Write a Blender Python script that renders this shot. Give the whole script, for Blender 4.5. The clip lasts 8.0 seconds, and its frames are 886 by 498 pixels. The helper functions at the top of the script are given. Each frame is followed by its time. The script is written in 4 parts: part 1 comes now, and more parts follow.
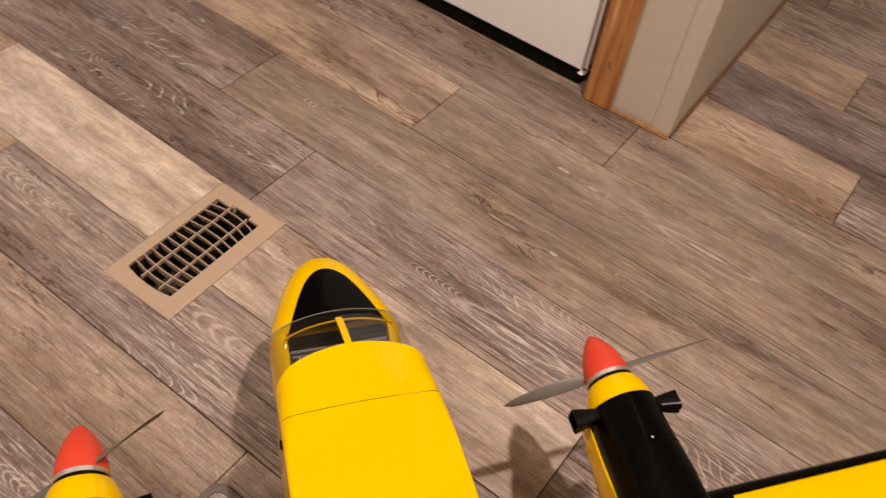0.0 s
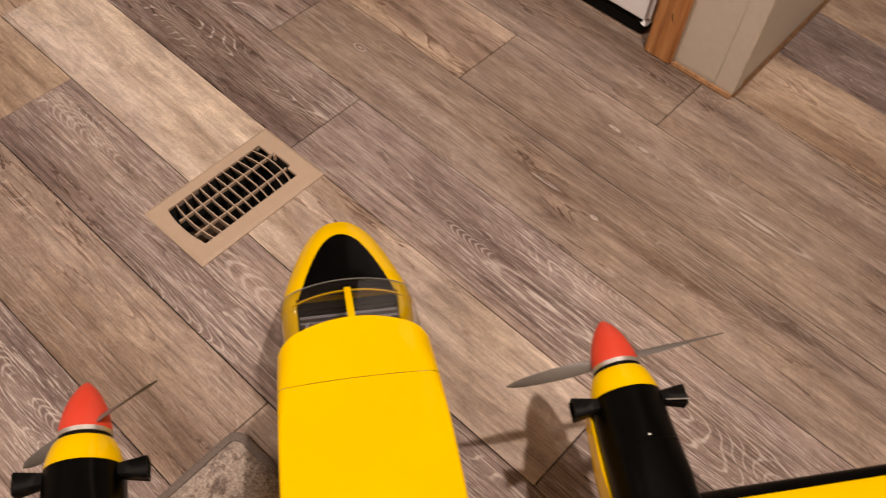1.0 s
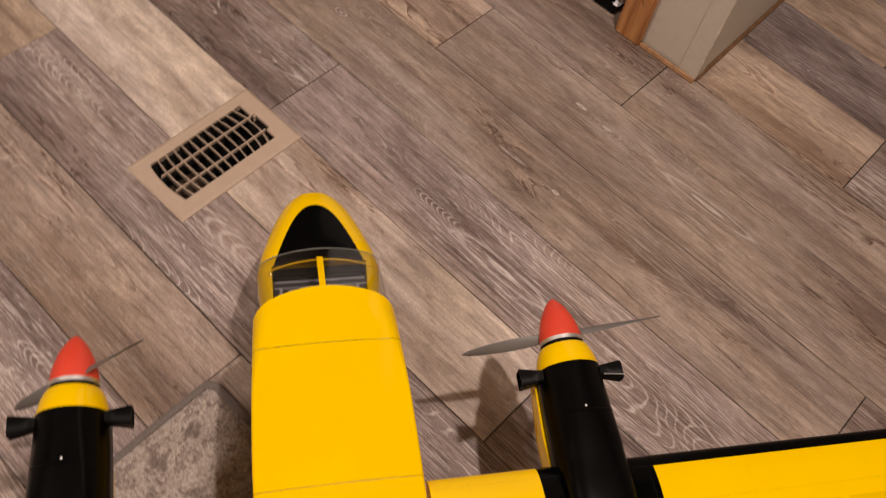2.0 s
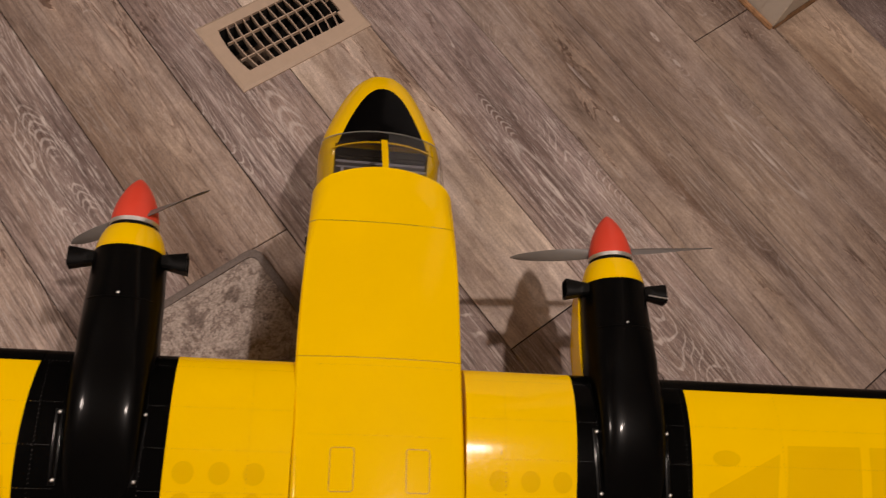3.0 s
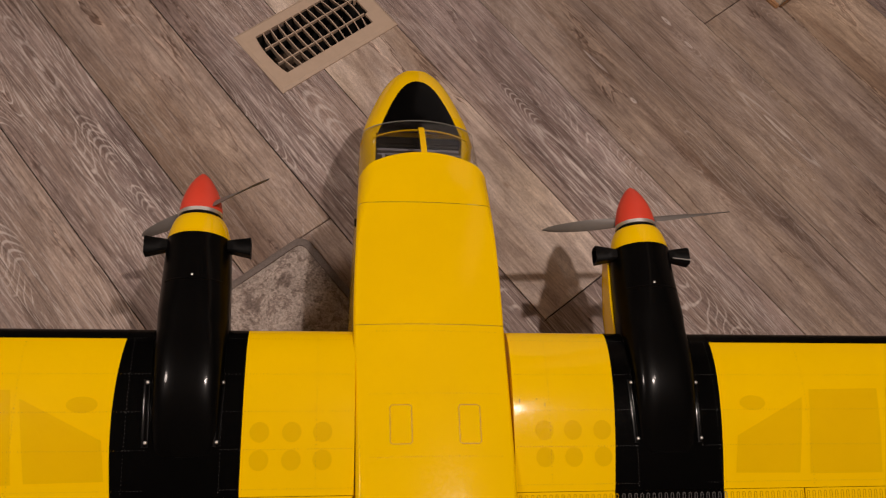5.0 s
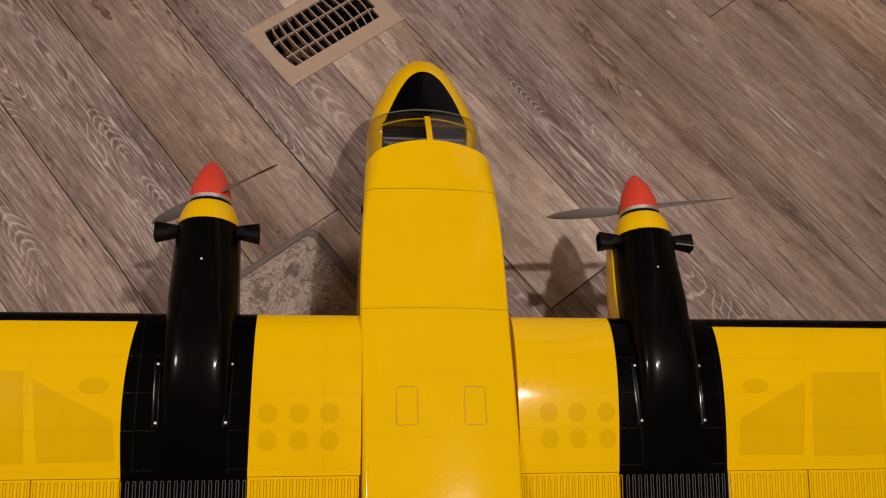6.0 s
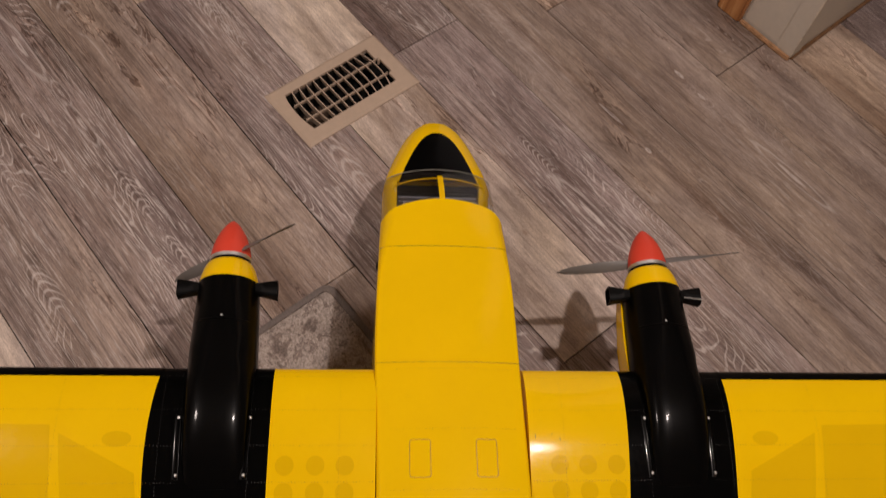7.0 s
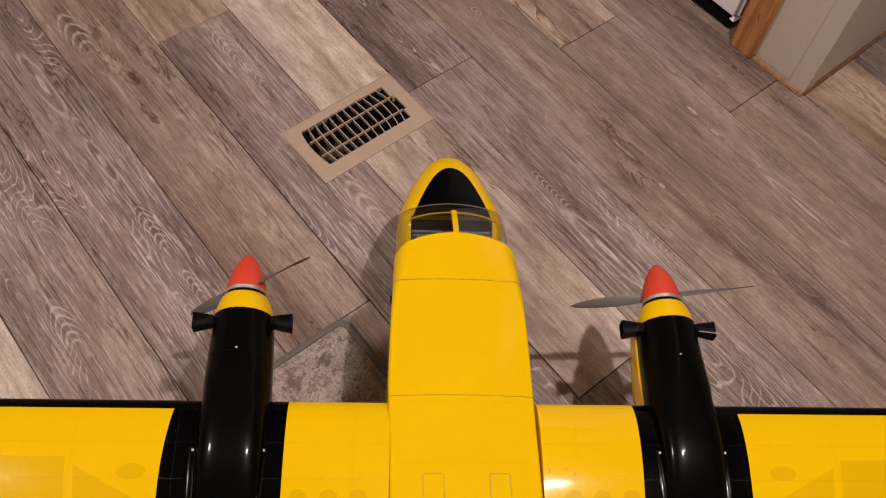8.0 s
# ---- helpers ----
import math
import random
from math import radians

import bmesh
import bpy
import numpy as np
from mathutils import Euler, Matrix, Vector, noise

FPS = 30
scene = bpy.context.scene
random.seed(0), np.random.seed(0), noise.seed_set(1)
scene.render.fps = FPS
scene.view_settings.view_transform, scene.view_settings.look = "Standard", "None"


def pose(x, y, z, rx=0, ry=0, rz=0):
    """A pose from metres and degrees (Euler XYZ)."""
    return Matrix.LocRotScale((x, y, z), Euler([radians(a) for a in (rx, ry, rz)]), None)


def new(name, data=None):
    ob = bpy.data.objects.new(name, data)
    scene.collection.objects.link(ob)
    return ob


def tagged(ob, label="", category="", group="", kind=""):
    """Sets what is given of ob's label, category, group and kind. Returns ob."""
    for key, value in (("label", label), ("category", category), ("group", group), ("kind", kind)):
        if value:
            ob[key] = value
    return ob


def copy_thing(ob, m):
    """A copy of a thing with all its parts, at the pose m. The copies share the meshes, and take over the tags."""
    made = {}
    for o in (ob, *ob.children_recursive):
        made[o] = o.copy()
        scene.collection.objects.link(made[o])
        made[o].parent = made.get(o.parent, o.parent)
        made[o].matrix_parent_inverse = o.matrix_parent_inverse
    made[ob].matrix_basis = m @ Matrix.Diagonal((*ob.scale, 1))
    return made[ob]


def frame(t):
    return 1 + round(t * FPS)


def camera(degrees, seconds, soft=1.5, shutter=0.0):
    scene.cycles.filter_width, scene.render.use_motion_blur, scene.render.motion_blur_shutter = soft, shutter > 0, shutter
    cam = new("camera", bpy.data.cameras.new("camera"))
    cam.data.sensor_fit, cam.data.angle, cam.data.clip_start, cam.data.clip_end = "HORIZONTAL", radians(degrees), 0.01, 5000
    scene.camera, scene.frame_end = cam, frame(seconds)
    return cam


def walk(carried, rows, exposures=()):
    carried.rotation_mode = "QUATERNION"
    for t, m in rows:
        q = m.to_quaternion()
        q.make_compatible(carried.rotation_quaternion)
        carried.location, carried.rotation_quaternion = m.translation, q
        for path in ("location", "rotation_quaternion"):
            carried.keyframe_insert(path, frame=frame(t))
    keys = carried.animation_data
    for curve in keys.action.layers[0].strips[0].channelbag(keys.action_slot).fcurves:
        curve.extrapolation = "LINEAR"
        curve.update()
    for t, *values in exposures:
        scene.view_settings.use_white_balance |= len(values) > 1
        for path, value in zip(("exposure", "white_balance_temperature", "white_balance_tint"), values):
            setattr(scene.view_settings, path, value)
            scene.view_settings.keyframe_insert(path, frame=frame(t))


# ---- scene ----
cam = camera(54.4, 8.0, soft=1.2, shutter=0.5)


def stance(x, y, z, turn, tilt, roll):
    """Camera pose: tilt from straight down, then the heading, then the roll about the line of sight."""
    return pose(x, y, z, tilt, 0, turn) @ pose(0, 0, 0, 0, 0, roll)


PATH = [
    (0, 0.7817, -0.4077, 1.0353, 28.901, 40.415, 9.120),
    (0.5, 0.7705, -0.4109, 1.0323, 32.860, 39.716, 9.983),
    (1, 0.8081, -0.3143, 1.0636, 37.293, 34.435, 5.421),
    (1.2, 0.8294, -0.2883, 1.0824, 36.442, 33.914, 1.996),
    (2.3, 0.8095, -0.3413, 1.1593, 31.552, 29.236, 17.279),
    (2.5, 0.8166, -0.3553, 1.1512, 31.722, 28.136, 19.496),
    (3, 0.8083, -0.3748, 1.1339, 32.133, 25.874, 21.223),
    (3.5, 0.7873, -0.4174, 1.1362, 32.782, 25.206, 19.098),
    (4, 0.8116, -0.4226, 1.1768, 33.050, 25.103, 18.271),
    (4.5, 0.8321, -0.4171, 1.1916, 33.186, 25.338, 17.591),
    (5, 0.8353, -0.4381, 1.1952, 35.059, 25.454, 15.803),
    (6.5, 0.8686, -0.4519, 1.2027, 38.837, 25.814, 12.088),
    (7, 0.8729, -0.4536, 1.2266, 41.390, 28.896, 9.657),
    (7.5, 0.8775, -0.4605, 1.2274, 43.104, 30.920, 8.153),
    (8, 0.8800, -0.4569, 1.2280, 44.163, 31.257, 7.272),
]
walk(cam, [(r[0], stance(*r[1:])) for r in PATH], exposures=[(0.0, 0.06, 7350, 10), (1.0, 0.02, 7250, 10), (2.5, -0.33, 6800, 10), (3.5, -0.6, 6850, 11), (6.5, -0.58, 6600, 10), (7.0, -0.57, 6550, 10), (7.5, -0.3, 6500, 10), (8.0, -0.3, 6500, 10)])

# ---- light ----
world = bpy.data.worlds.new("room_dark")
scene.world = world
world.use_nodes = True
world.node_tree.nodes["Background"].inputs[0].default_value = (1.0, 0.85, 0.7, 1)
world.node_tree.nodes["Background"].inputs[1].default_value = 0.02


def bulb(name, at, power, size, colour):
    data = bpy.data.lights.new(name, "AREA")
    data.shape, data.size, data.energy, data.color = "DISK", size, power, colour
    ob = new(name, data)
    ob.matrix_basis = pose(*at)
    return ob


CEILING = 2.44
AX, AY, AYAW = 0.7696, -0.2575, 51.56  # the model aircraft on the floor


def aircraft_to_world(x, y, z=0.0):
    c, s = math.cos(radians(AYAW)), math.sin(radians(AYAW))
    return AX + c * x - s * y, AY + s * x + c * y, z


LAMP = aircraft_to_world(0.414, -0.010, CEILING - 0.10)
# unseen fill light, added to lift the shadows and the left side
LAMP_FILL = aircraft_to_world(-1.48, 0.14, CEILING - 0.10)
# small unseen lamp, placed to give the highlight at the right wing root
LAMP_THREE = aircraft_to_world(0.565, 0.08, CEILING - 0.10)
bulb("ceiling_bulb", LAMP, 31.5, 0.06, (1.0, 0.85, 0.79))
bulb("ceiling_bulb", LAMP_THREE, 3.6, 0.045, (1.0, 0.85, 0.79))
bulb("ceiling_bulb", LAMP_FILL, 30.0, 0.28, (1.0, 0.85, 0.79))


# ---- materials ----
def mat(name):
    m = bpy.data.materials.new(name)
    m.use_nodes = True
    return m, m.node_tree.nodes, m.node_tree.links, m.node_tree.nodes["Principled BSDF"]


def noise_node(nodes, links, scale, detail=4.0, rough=0.55, vec=None, dist=0.0):
    n = nodes.new("ShaderNodeTexNoise")
    n.inputs["Scale"].default_value = scale
    n.inputs["Detail"].default_value = detail
    n.inputs["Roughness"].default_value = rough
    n.inputs["Distortion"].default_value = dist
    if vec is not None:
        links.new(vec, n.inputs["Vector"])
    return n


def ramp_node(nodes, links, fac, stops):
    r = nodes.new("ShaderNodeValToRGB")
    e = r.color_ramp.elements
    while len(e) < len(stops):
        e.new(0.5)
    for el, (p, c) in zip(e, stops):
        el.position, el.color = p, (*c, 1) if len(c) == 3 else c
    links.new(fac, r.inputs["Fac"])
    return r


def mix_node(nodes, links, kind, fac, a, b):
    m = nodes.new("ShaderNodeMix")
    m.data_type, m.blend_type = "RGBA", kind
    for sock, v in ((m.inputs[0], fac), (m.inputs[6], a), (m.inputs[7], b)):
        if isinstance(v, (int, float)):
            sock.default_value = v
        elif isinstance(v, tuple):
            sock.default_value = (*v, 1)
        else:
            links.new(v, sock)
    return m.outputs[2]


def bump_node(nodes, links, height, strength, distance, bsdf):
    b = nodes.new("ShaderNodeBump")
    b.inputs["Strength"].default_value = strength
    b.inputs["Distance"].default_value = distance
    links.new(height, b.inputs["Height"])
    links.new(b.outputs[0], bsdf.inputs["Normal"])


def plain(name, colour, rough=0.5, metal=0.0, vary=0.08, scale=30.0, bump=0.0, coat=0.0, spec=0.5):
    m, nodes, links, b = mat(name)
    tc = nodes.new("ShaderNodeTexCoord")
    n = noise_node(nodes, links, scale, 5, 0.6, tc.outputs["Object"])
    lo = tuple(c * (1 - vary) for c in colour)
    hi = tuple(min(1, c * (1 + vary)) for c in colour)
    r = ramp_node(nodes, links, n.outputs["Fac"], [(0.3, lo), (0.7, hi)])
    links.new(r.outputs[0], b.inputs["Base Color"])
    b.inputs["Roughness"].default_value = rough
    b.inputs["Metallic"].default_value = metal
    b.inputs["Coat Weight"].default_value = coat
    b.inputs["Coat Roughness"].default_value = 0.08
    b.inputs["Specular IOR Level"].default_value = spec
    if bump:
        bump_node(nodes, links, n.outputs["Fac"], 0.5, bump, b)
    return m


def film_material(name, colour, rough=0.095, ripple=0.00025, spec=0.28):
    """Shrunk covering film over balsa: glossy, with faint long ripples."""
    m, nodes, links, b = mat(name)
    tc = nodes.new("ShaderNodeTexCoord")
    big = noise_node(nodes, links, 9.0, 3, 0.5, tc.outputs["Object"])
    fine = noise_node(nodes, links, 260.0, 3, 0.6, tc.outputs["Object"])
    lo = tuple(c * 0.96 for c in colour)
    r = ramp_node(nodes, links, big.outputs["Fac"], [(0.35, lo), (0.65, colour)])
    links.new(r.outputs[0], b.inputs["Base Color"])
    rr = nodes.new("ShaderNodeMapRange")
    links.new(fine.outputs["Fac"], rr.inputs[0])
    rr.inputs[3].default_value, rr.inputs[4].default_value = rough - 0.05, rough + 0.07
    links.new(rr.outputs[0], b.inputs["Roughness"])
    b.inputs["Specular IOR Level"].default_value = spec
    mid = noise_node(nodes, links, 38.0, 2, 0.5, tc.outputs["Object"])
    bump_node(nodes, links, mid.outputs["Fac"], 0.35, ripple, b)
    return m


YELLOW = film_material("yellow_film", (0.95, 0.590, 0.0015))
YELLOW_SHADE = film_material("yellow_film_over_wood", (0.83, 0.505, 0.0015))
YELLOW_RIB = film_material("yellow_pressed_rib_film", (0.66, 0.385, 0.0015))
BLACK = film_material("black_film", (0.0012, 0.0012, 0.0012), 0.16, 0.0004, 0.07)
BLACK_PLASTIC = plain("black_moulded_plastic", (0.0010, 0.0010, 0.0011), 0.33, vary=0.2, bump=0.00005, spec=0.045, coat=0.21)
BLACK_PLASTIC.node_tree.nodes["Principled BSDF"].inputs["Coat Roughness"].default_value = 0.10
BLACK_MATT = plain("black_matt_metal", (0.003, 0.003, 0.003), 0.4, vary=0.3, spec=0.12)
RED = plain("red_spinner_plastic", (0.72, 0.060, 0.030), 0.45, vary=0.05)
SILVER = plain("silver_metal", (0.86, 0.85, 0.84), 0.42, 1.0, vary=0.05)
GREY_PROP = plain("grey_propeller_plastic", (0.16, 0.15, 0.14), 0.45, vary=0.1)
GREY_PANEL = plain("grey_instrument_plastic", (0.27, 0.26, 0.31), 0.6)
LIP = plain("pale_cut_plastic_edge", (0.24, 0.235, 0.21), 0.3, vary=0.1)
# near-black for deep shade in duct and cockpit, also plank gaps and nick
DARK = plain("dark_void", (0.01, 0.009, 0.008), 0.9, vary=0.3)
RUBBER = plain("black_rubber", (0.02, 0.02, 0.02), 0.8)
LINE = plain("brown_panel_ink", (0.36, 0.205, 0.01), 0.4)
LINE_GREY = plain("grey_rivet_ink", (0.06, 0.06, 0.06), 0.4)
# grey paints the highlights along the black flaps' raised beads
RIB_GREY = plain("grey_corrugation_ink", (0.12, 0.12, 0.12), 0.35)
VENT = plain("tan_plastic", (0.53, 0.41, 0.312), 0.5, vary=0.05, scale=60, bump=0.0002)
WALL = plain("greige_wall_paint", (0.61, 0.553, 0.475), 0.75, vary=0.03, scale=80, bump=0.0006)
CEIL = plain("ceiling_paint", (0.75, 0.72, 0.66), 0.85, vary=0.03, scale=60, bump=0.001)
WORN = plain("worn_bare_plaster_edge", (0.66, 0.575, 0.47), 0.8, vary=0.2, scale=120)
WHITE = plain("white_enamel", (0.92, 0.94, 1.0), 0.3, vary=0.02)

m, nodes, links, b = mat("clear_canopy_plastic")
nodes.remove(b)
see = nodes.new("ShaderNodeBsdfTransparent")
see.inputs[0].default_value = (0.93, 0.93, 0.92, 1)
shine = nodes.new("ShaderNodeBsdfGlossy")
shine.inputs["Roughness"].default_value = 0.06
blend = nodes.new("ShaderNodeMixShader")
blend.inputs[0].default_value = 0.075
links.new(see.outputs[0], blend.inputs[1])
links.new(shine.outputs[0], blend.inputs[2])
links.new(blend.outputs[0], nodes["Material Output"].inputs["Surface"])
CLEAR = m


def oak_material():
    m, nodes, links, b = mat("stained_oak_trim")
    tc = nodes.new("ShaderNodeTexCoord")
    mp = nodes.new("ShaderNodeMapping")
    mp.inputs["Scale"].default_value = (1, 1, 0.06)
    links.new(tc.outputs["Object"], mp.inputs["Vector"])
    n = noise_node(nodes, links, 70, 8, 0.65, mp.outputs[0], 0.4)
    r = ramp_node(nodes, links, n.outputs["Fac"], [(0.3, (0.27, 0.105, 0.034)), (0.5, (0.49, 0.215, 0.075)), (0.62, (0.58, 0.29, 0.115)), (0.70, (0.80, 0.56, 0.34))])
    links.new(r.outputs[0], b.inputs["Base Color"])
    b.inputs["Roughness"].default_value = 0.42
    bump_node(nodes, links, n.outputs["Fac"], 0.3, 0.0006, b)
    return m


OAK = oak_material()
DARK_OAK = plain("dark_oak", (0.20, 0.105, 0.05), 0.5, vary=0.35, scale=90)
WORN_OAK = plain("worn_dull_oak", (0.42, 0.235, 0.12), 0.6, vary=0.3, scale=70)
BROWN_METAL = plain("dusty_brown_metal", (0.06, 0.035, 0.02), 0.7, vary=0.4)


FIGURES = [
    (-0.248, 0.037, 0.058, 0.019, 5, 0.35), (-0.148, 0.041, 0.042, 0.011, 4, 0.4), (0.181, 0.031, 0.080, 0.022, 4, 0.35),
    (0.032, -0.279, 0.062, 0.019, 6, 0.3), (0.165, -0.280, 0.036, 0.012, 4, 0.3), (-0.213, -0.272, 0.038, 0.010, 1.5, 0.9), (-0.133, -0.277, 0.070, 0.011, 1.5, 0.7),
    (-0.348, -0.279, 0.110, 0.016, 1.5, 0.8), (-0.435, -0.172, 0.070, 0.026, 4, 0.5), (0.106, -0.472, 0.055, 0.020, 5, 0.3),
    (-0.130, -0.150, 0.190, 0.026, 0.4, 0.55), (0.073, -0.165, 0.130, 0.016, 0.4, 0.6),
    (0.381, 0.307, 0.055, 0.014, 7, 0.35), (0.530, 0.297, 0.110, 0.018, 1.5, 0.4), (0.485, 0.183, 0.008, 0.005, 0.4, 0.9),
    (0.400, 0.476, 0.085, 0.008, 1.1, 1.0), (0.496, 0.473, 0.018, 0.009, 1.0, 0.6), (0.640, 0.474, 0.170, 0.018, 0.5, 0.9),
    (0.200, 0.478, 0.170, 0.013, 0.4, 0.85), (-0.027, 0.486, 0.020, 0.010, 2.0, 0.7),
    (0.554, 0.634, 0.034, 0.012, 0.6, 0.9), (0.690, 0.642, 0.110, 0.012, 1.5, 0.4), (0.411, 0.649, 0.028, 0.008, 1.0, 0.5), (0.474, 0.643, 0.030, 0.008, 1.2, 0.4),
]


def plank_material():
    """Limed vinyl plank: long grain, pale lime streaks, cathedral swirls; the plank's own tone comes from the object's colour."""
    m, nodes, links, b = mat("limed_vinyl_plank")
    tc = nodes.new("ShaderNodeTexCoord")
    info = nodes.new("ShaderNodeObjectInfo")
    off = nodes.new("ShaderNodeVectorMath")
    off.operation = "MULTIPLY_ADD"
    cmb = nodes.new("ShaderNodeCombineXYZ")
    for k in range(3):
        links.new(info.outputs["Random"], cmb.inputs[k])
    links.new(cmb.outputs[0], off.inputs[0])
    off.inputs[1].default_value = (37.0, 19.0, 7.0)
    links.new(tc.outputs["Object"], off.inputs[2])

    def stretched(sx, sy):
        mp = nodes.new("ShaderNodeMapping")
        mp.inputs["Scale"].default_value = (sx, sy, 1)
        links.new(off.outputs[0], mp.inputs["Vector"])
        return mp.outputs[0]

    # broad tone bands along the plank
    broad = noise_node(nodes, links, 5.0, 5, 0.6, stretched(0.35, 2.2), 0.6)
    # cathedral figure: contour lines of a slow field
    field = noise_node(nodes, links, 4.0, 1.0, 0.35, stretched(0.55, 3.0), 0.15)
    times = nodes.new("ShaderNodeMath")
    times.operation = "MULTIPLY"
    links.new(field.outputs["Fac"], times.inputs[0])
    times.inputs[1].default_value = 300.0
    wobble = noise_node(nodes, links, 40.0, 3, 0.6, stretched(0.4, 1.4))
    plus = nodes.new("ShaderNodeMath")
    plus.operation = "MULTIPLY_ADD"
    links.new(wobble.outputs["Fac"], plus.inputs[0])
    plus.inputs[1].default_value = 5.0
    links.new(times.outputs[0], plus.inputs[2])
    wave = nodes.new("ShaderNodeMath")
    wave.operation = "SINE"
    links.new(plus.outputs[0], wave.inputs[0])
    # fine fibres, short pale dashes, dark cracks
    fibre = noise_node(nodes, links, 80.0, 8, 0.74, stretched(0.075, 2.8), 0.6)
    dash = noise_node(nodes, links, 150.0, 5, 0.7, stretched(0.10, 2.4), 0.9)
    speck = noise_node(nodes, links, 420.0, 3, 0.7, stretched(0.6, 1.2))
    crack = noise_node(nodes, links, 9.0, 5, 0.6, stretched(0.30, 2.6), 0.8)
    patch = noise_node(nodes, links, 6.0, 3, 0.55, stretched(0.6, 2.2), 0.3)
    patch_two = noise_node(nodes, links, 4.3, 2, 0.5, stretched(0.45, 1.6))

    dark = mix_node(nodes, links, "MULTIPLY", 1.0, info.outputs["Color"], (0.58, 0.515, 0.485))
    light = mix_node(nodes, links, "MULTIPLY", 1.0, info.outputs["Color"], (1.17, 1.16, 1.15))
    rb = ramp_node(nodes, links, broad.outputs["Fac"], [(0.33, (0, 0, 0)), (0.60, (1, 1, 1))])
    base = mix_node(nodes, links, "MIX", rb.outputs[0], dark, light)
    rf = ramp_node(nodes, links, fibre.outputs["Fac"], [(0.38, (0.50, 0.46, 0.45)), (0.47, (0.92, 0.91, 0.90)), (0.60, (1.22, 1.21, 1.20))])
    fibres = nodes.new("ShaderNodeMath")
    fibres.operation = "MULTIPLY_ADD"
    links.new(info.outputs["Alpha"], fibres.inputs[0])
    fibres.inputs[1].default_value, fibres.inputs[2].default_value = 0.65, 0.22
    base = mix_node(nodes, links, "MULTIPLY", fibres.outputs[0], base, rf.outputs[0])
    smear = noise_node(nodes, links, 18.0, 5, 0.65, stretched(0.30, 2.2), 0.9)
    rm = ramp_node(nodes, links, smear.outputs["Fac"], [(0.34, (0.66, 0.63, 0.62)), (0.56, (1.06, 1.06, 1.06))])
    base = mix_node(nodes, links, "MULTIPLY", 0.5, base, rm.outputs[0])
    mottle = noise_node(nodes, links, 34.0, 6, 0.72, stretched(0.50, 1.5), 0.7)
    rt = ramp_node(nodes, links, mottle.outputs["Fac"], [(0.38, (0.68, 0.65, 0.65)), (0.60, (1.18, 1.18, 1.18))])
    base = mix_node(nodes, links, "MULTIPLY", 0.65, base, rt.outputs[0])
    thread = noise_node(nodes, links, 230.0, 6, 0.7, stretched(0.028, 1.9), 0.5)
    rd = ramp_node(nodes, links, thread.outputs["Fac"], [(0.36, (0.42, 0.37, 0.36)), (0.455, (1.0, 1.0, 1.0)), (0.56, (1.02, 1.02, 1.02)), (0.66, (1.32, 1.31, 1.30))])
    threads = nodes.new("ShaderNodeMath")
    threads.operation = "MULTIPLY"
    links.new(info.outputs["Alpha"], threads.inputs[0])
    threads.inputs[1].default_value = 0.85
    base = mix_node(nodes, links, "MULTIPLY", threads.outputs[0], base, rd.outputs[0])
    tea = noise_node(nodes, links, 3.2, 4, 0.6, stretched(0.7, 2.4), 0.5)
    rtea = ramp_node(nodes, links, tea.outputs["Fac"], [(0.42, (0, 0, 0)), (0.60, (0.8, 0.8, 0.8))])
    warm = mix_node(nodes, links, "MULTIPLY", 1.0, base, (1.07, 1.045, 0.955))
    base = mix_node(nodes, links, "MIX", rtea.outputs[0], base, warm)
    rs = ramp_node(nodes, links, speck.outputs["Fac"], [(0.38, (0.72, 0.70, 0.69)), (0.60, (1.10, 1.10, 1.10))])
    base = mix_node(nodes, links, "MULTIPLY", 0.6, base, rs.outputs[0])
    rc = ramp_node(nodes, links, crack.outputs["Fac"], [(0.470, (1, 1, 1)), (0.492, (0.42, 0.35, 0.32)), (0.502, (0.42, 0.35, 0.32)), (0.506, (1.45, 1.42, 1.40)), (0.510, (1.35, 1.33, 1.3)), (0.516, (1, 1, 1))])
    gate_c = ramp_node(nodes, links, patch_two.outputs["Fac"], [(0.49, (0, 0, 0)), (0.57, (1, 1, 1))])
    cracked = mix_node(nodes, links, "MULTIPLY", 1.0, base, rc.outputs[0])
    base = mix_node(nodes, links, "MIX", gate_c.outputs[0], base, cracked)
    # lime lies in the figure's crests and in short open pores
    crest = ramp_node(nodes, links, wave.outputs[0], [(0.76, (0, 0, 0)), (0.97, (1, 1, 1))])
    gate = ramp_node(nodes, links, patch.outputs["Fac"], [(0.52, (0, 0, 0)), (0.59, (1, 1, 1))])
    pores = ramp_node(nodes, links, dash.outputs["Fac"], [(0.545, (0, 0, 0)), (0.585, (1, 1, 1))])
    gate_p = ramp_node(nodes, links, patch_two.outputs["Fac"], [(0.36, (1, 1, 1)), (0.60, (0.15, 0.15, 0.15))])
    broken = ramp_node(nodes, links, fibre.outputs["Fac"], [(0.42, (0.25, 0.25, 0.25)), (0.54, (1, 1, 1))])
    s0 = mix_node(nodes, links, "MULTIPLY", 1.0, crest.outputs[0], gate.outputs[0])
    s1 = mix_node(nodes, links, "MULTIPLY", 1.0, s0, broken.outputs[0])
    s2 = mix_node(nodes, links, "MULTIPLY", 1.0, pores.outputs[0], gate_p.outputs[0])
    s3 = mix_node(nodes, links, "LIGHTEN", 1.0, s1, s2)
    # knots and heart streaks printed at fixed places of the floor
    geo = nodes.new("ShaderNodeNewGeometry")
    warp = noise_node(nodes, links, 55.0, 4, 0.62, stretched(0.30, 1.3))
    centred = nodes.new("ShaderNodeVectorMath")
    centred.operation = "SUBTRACT"
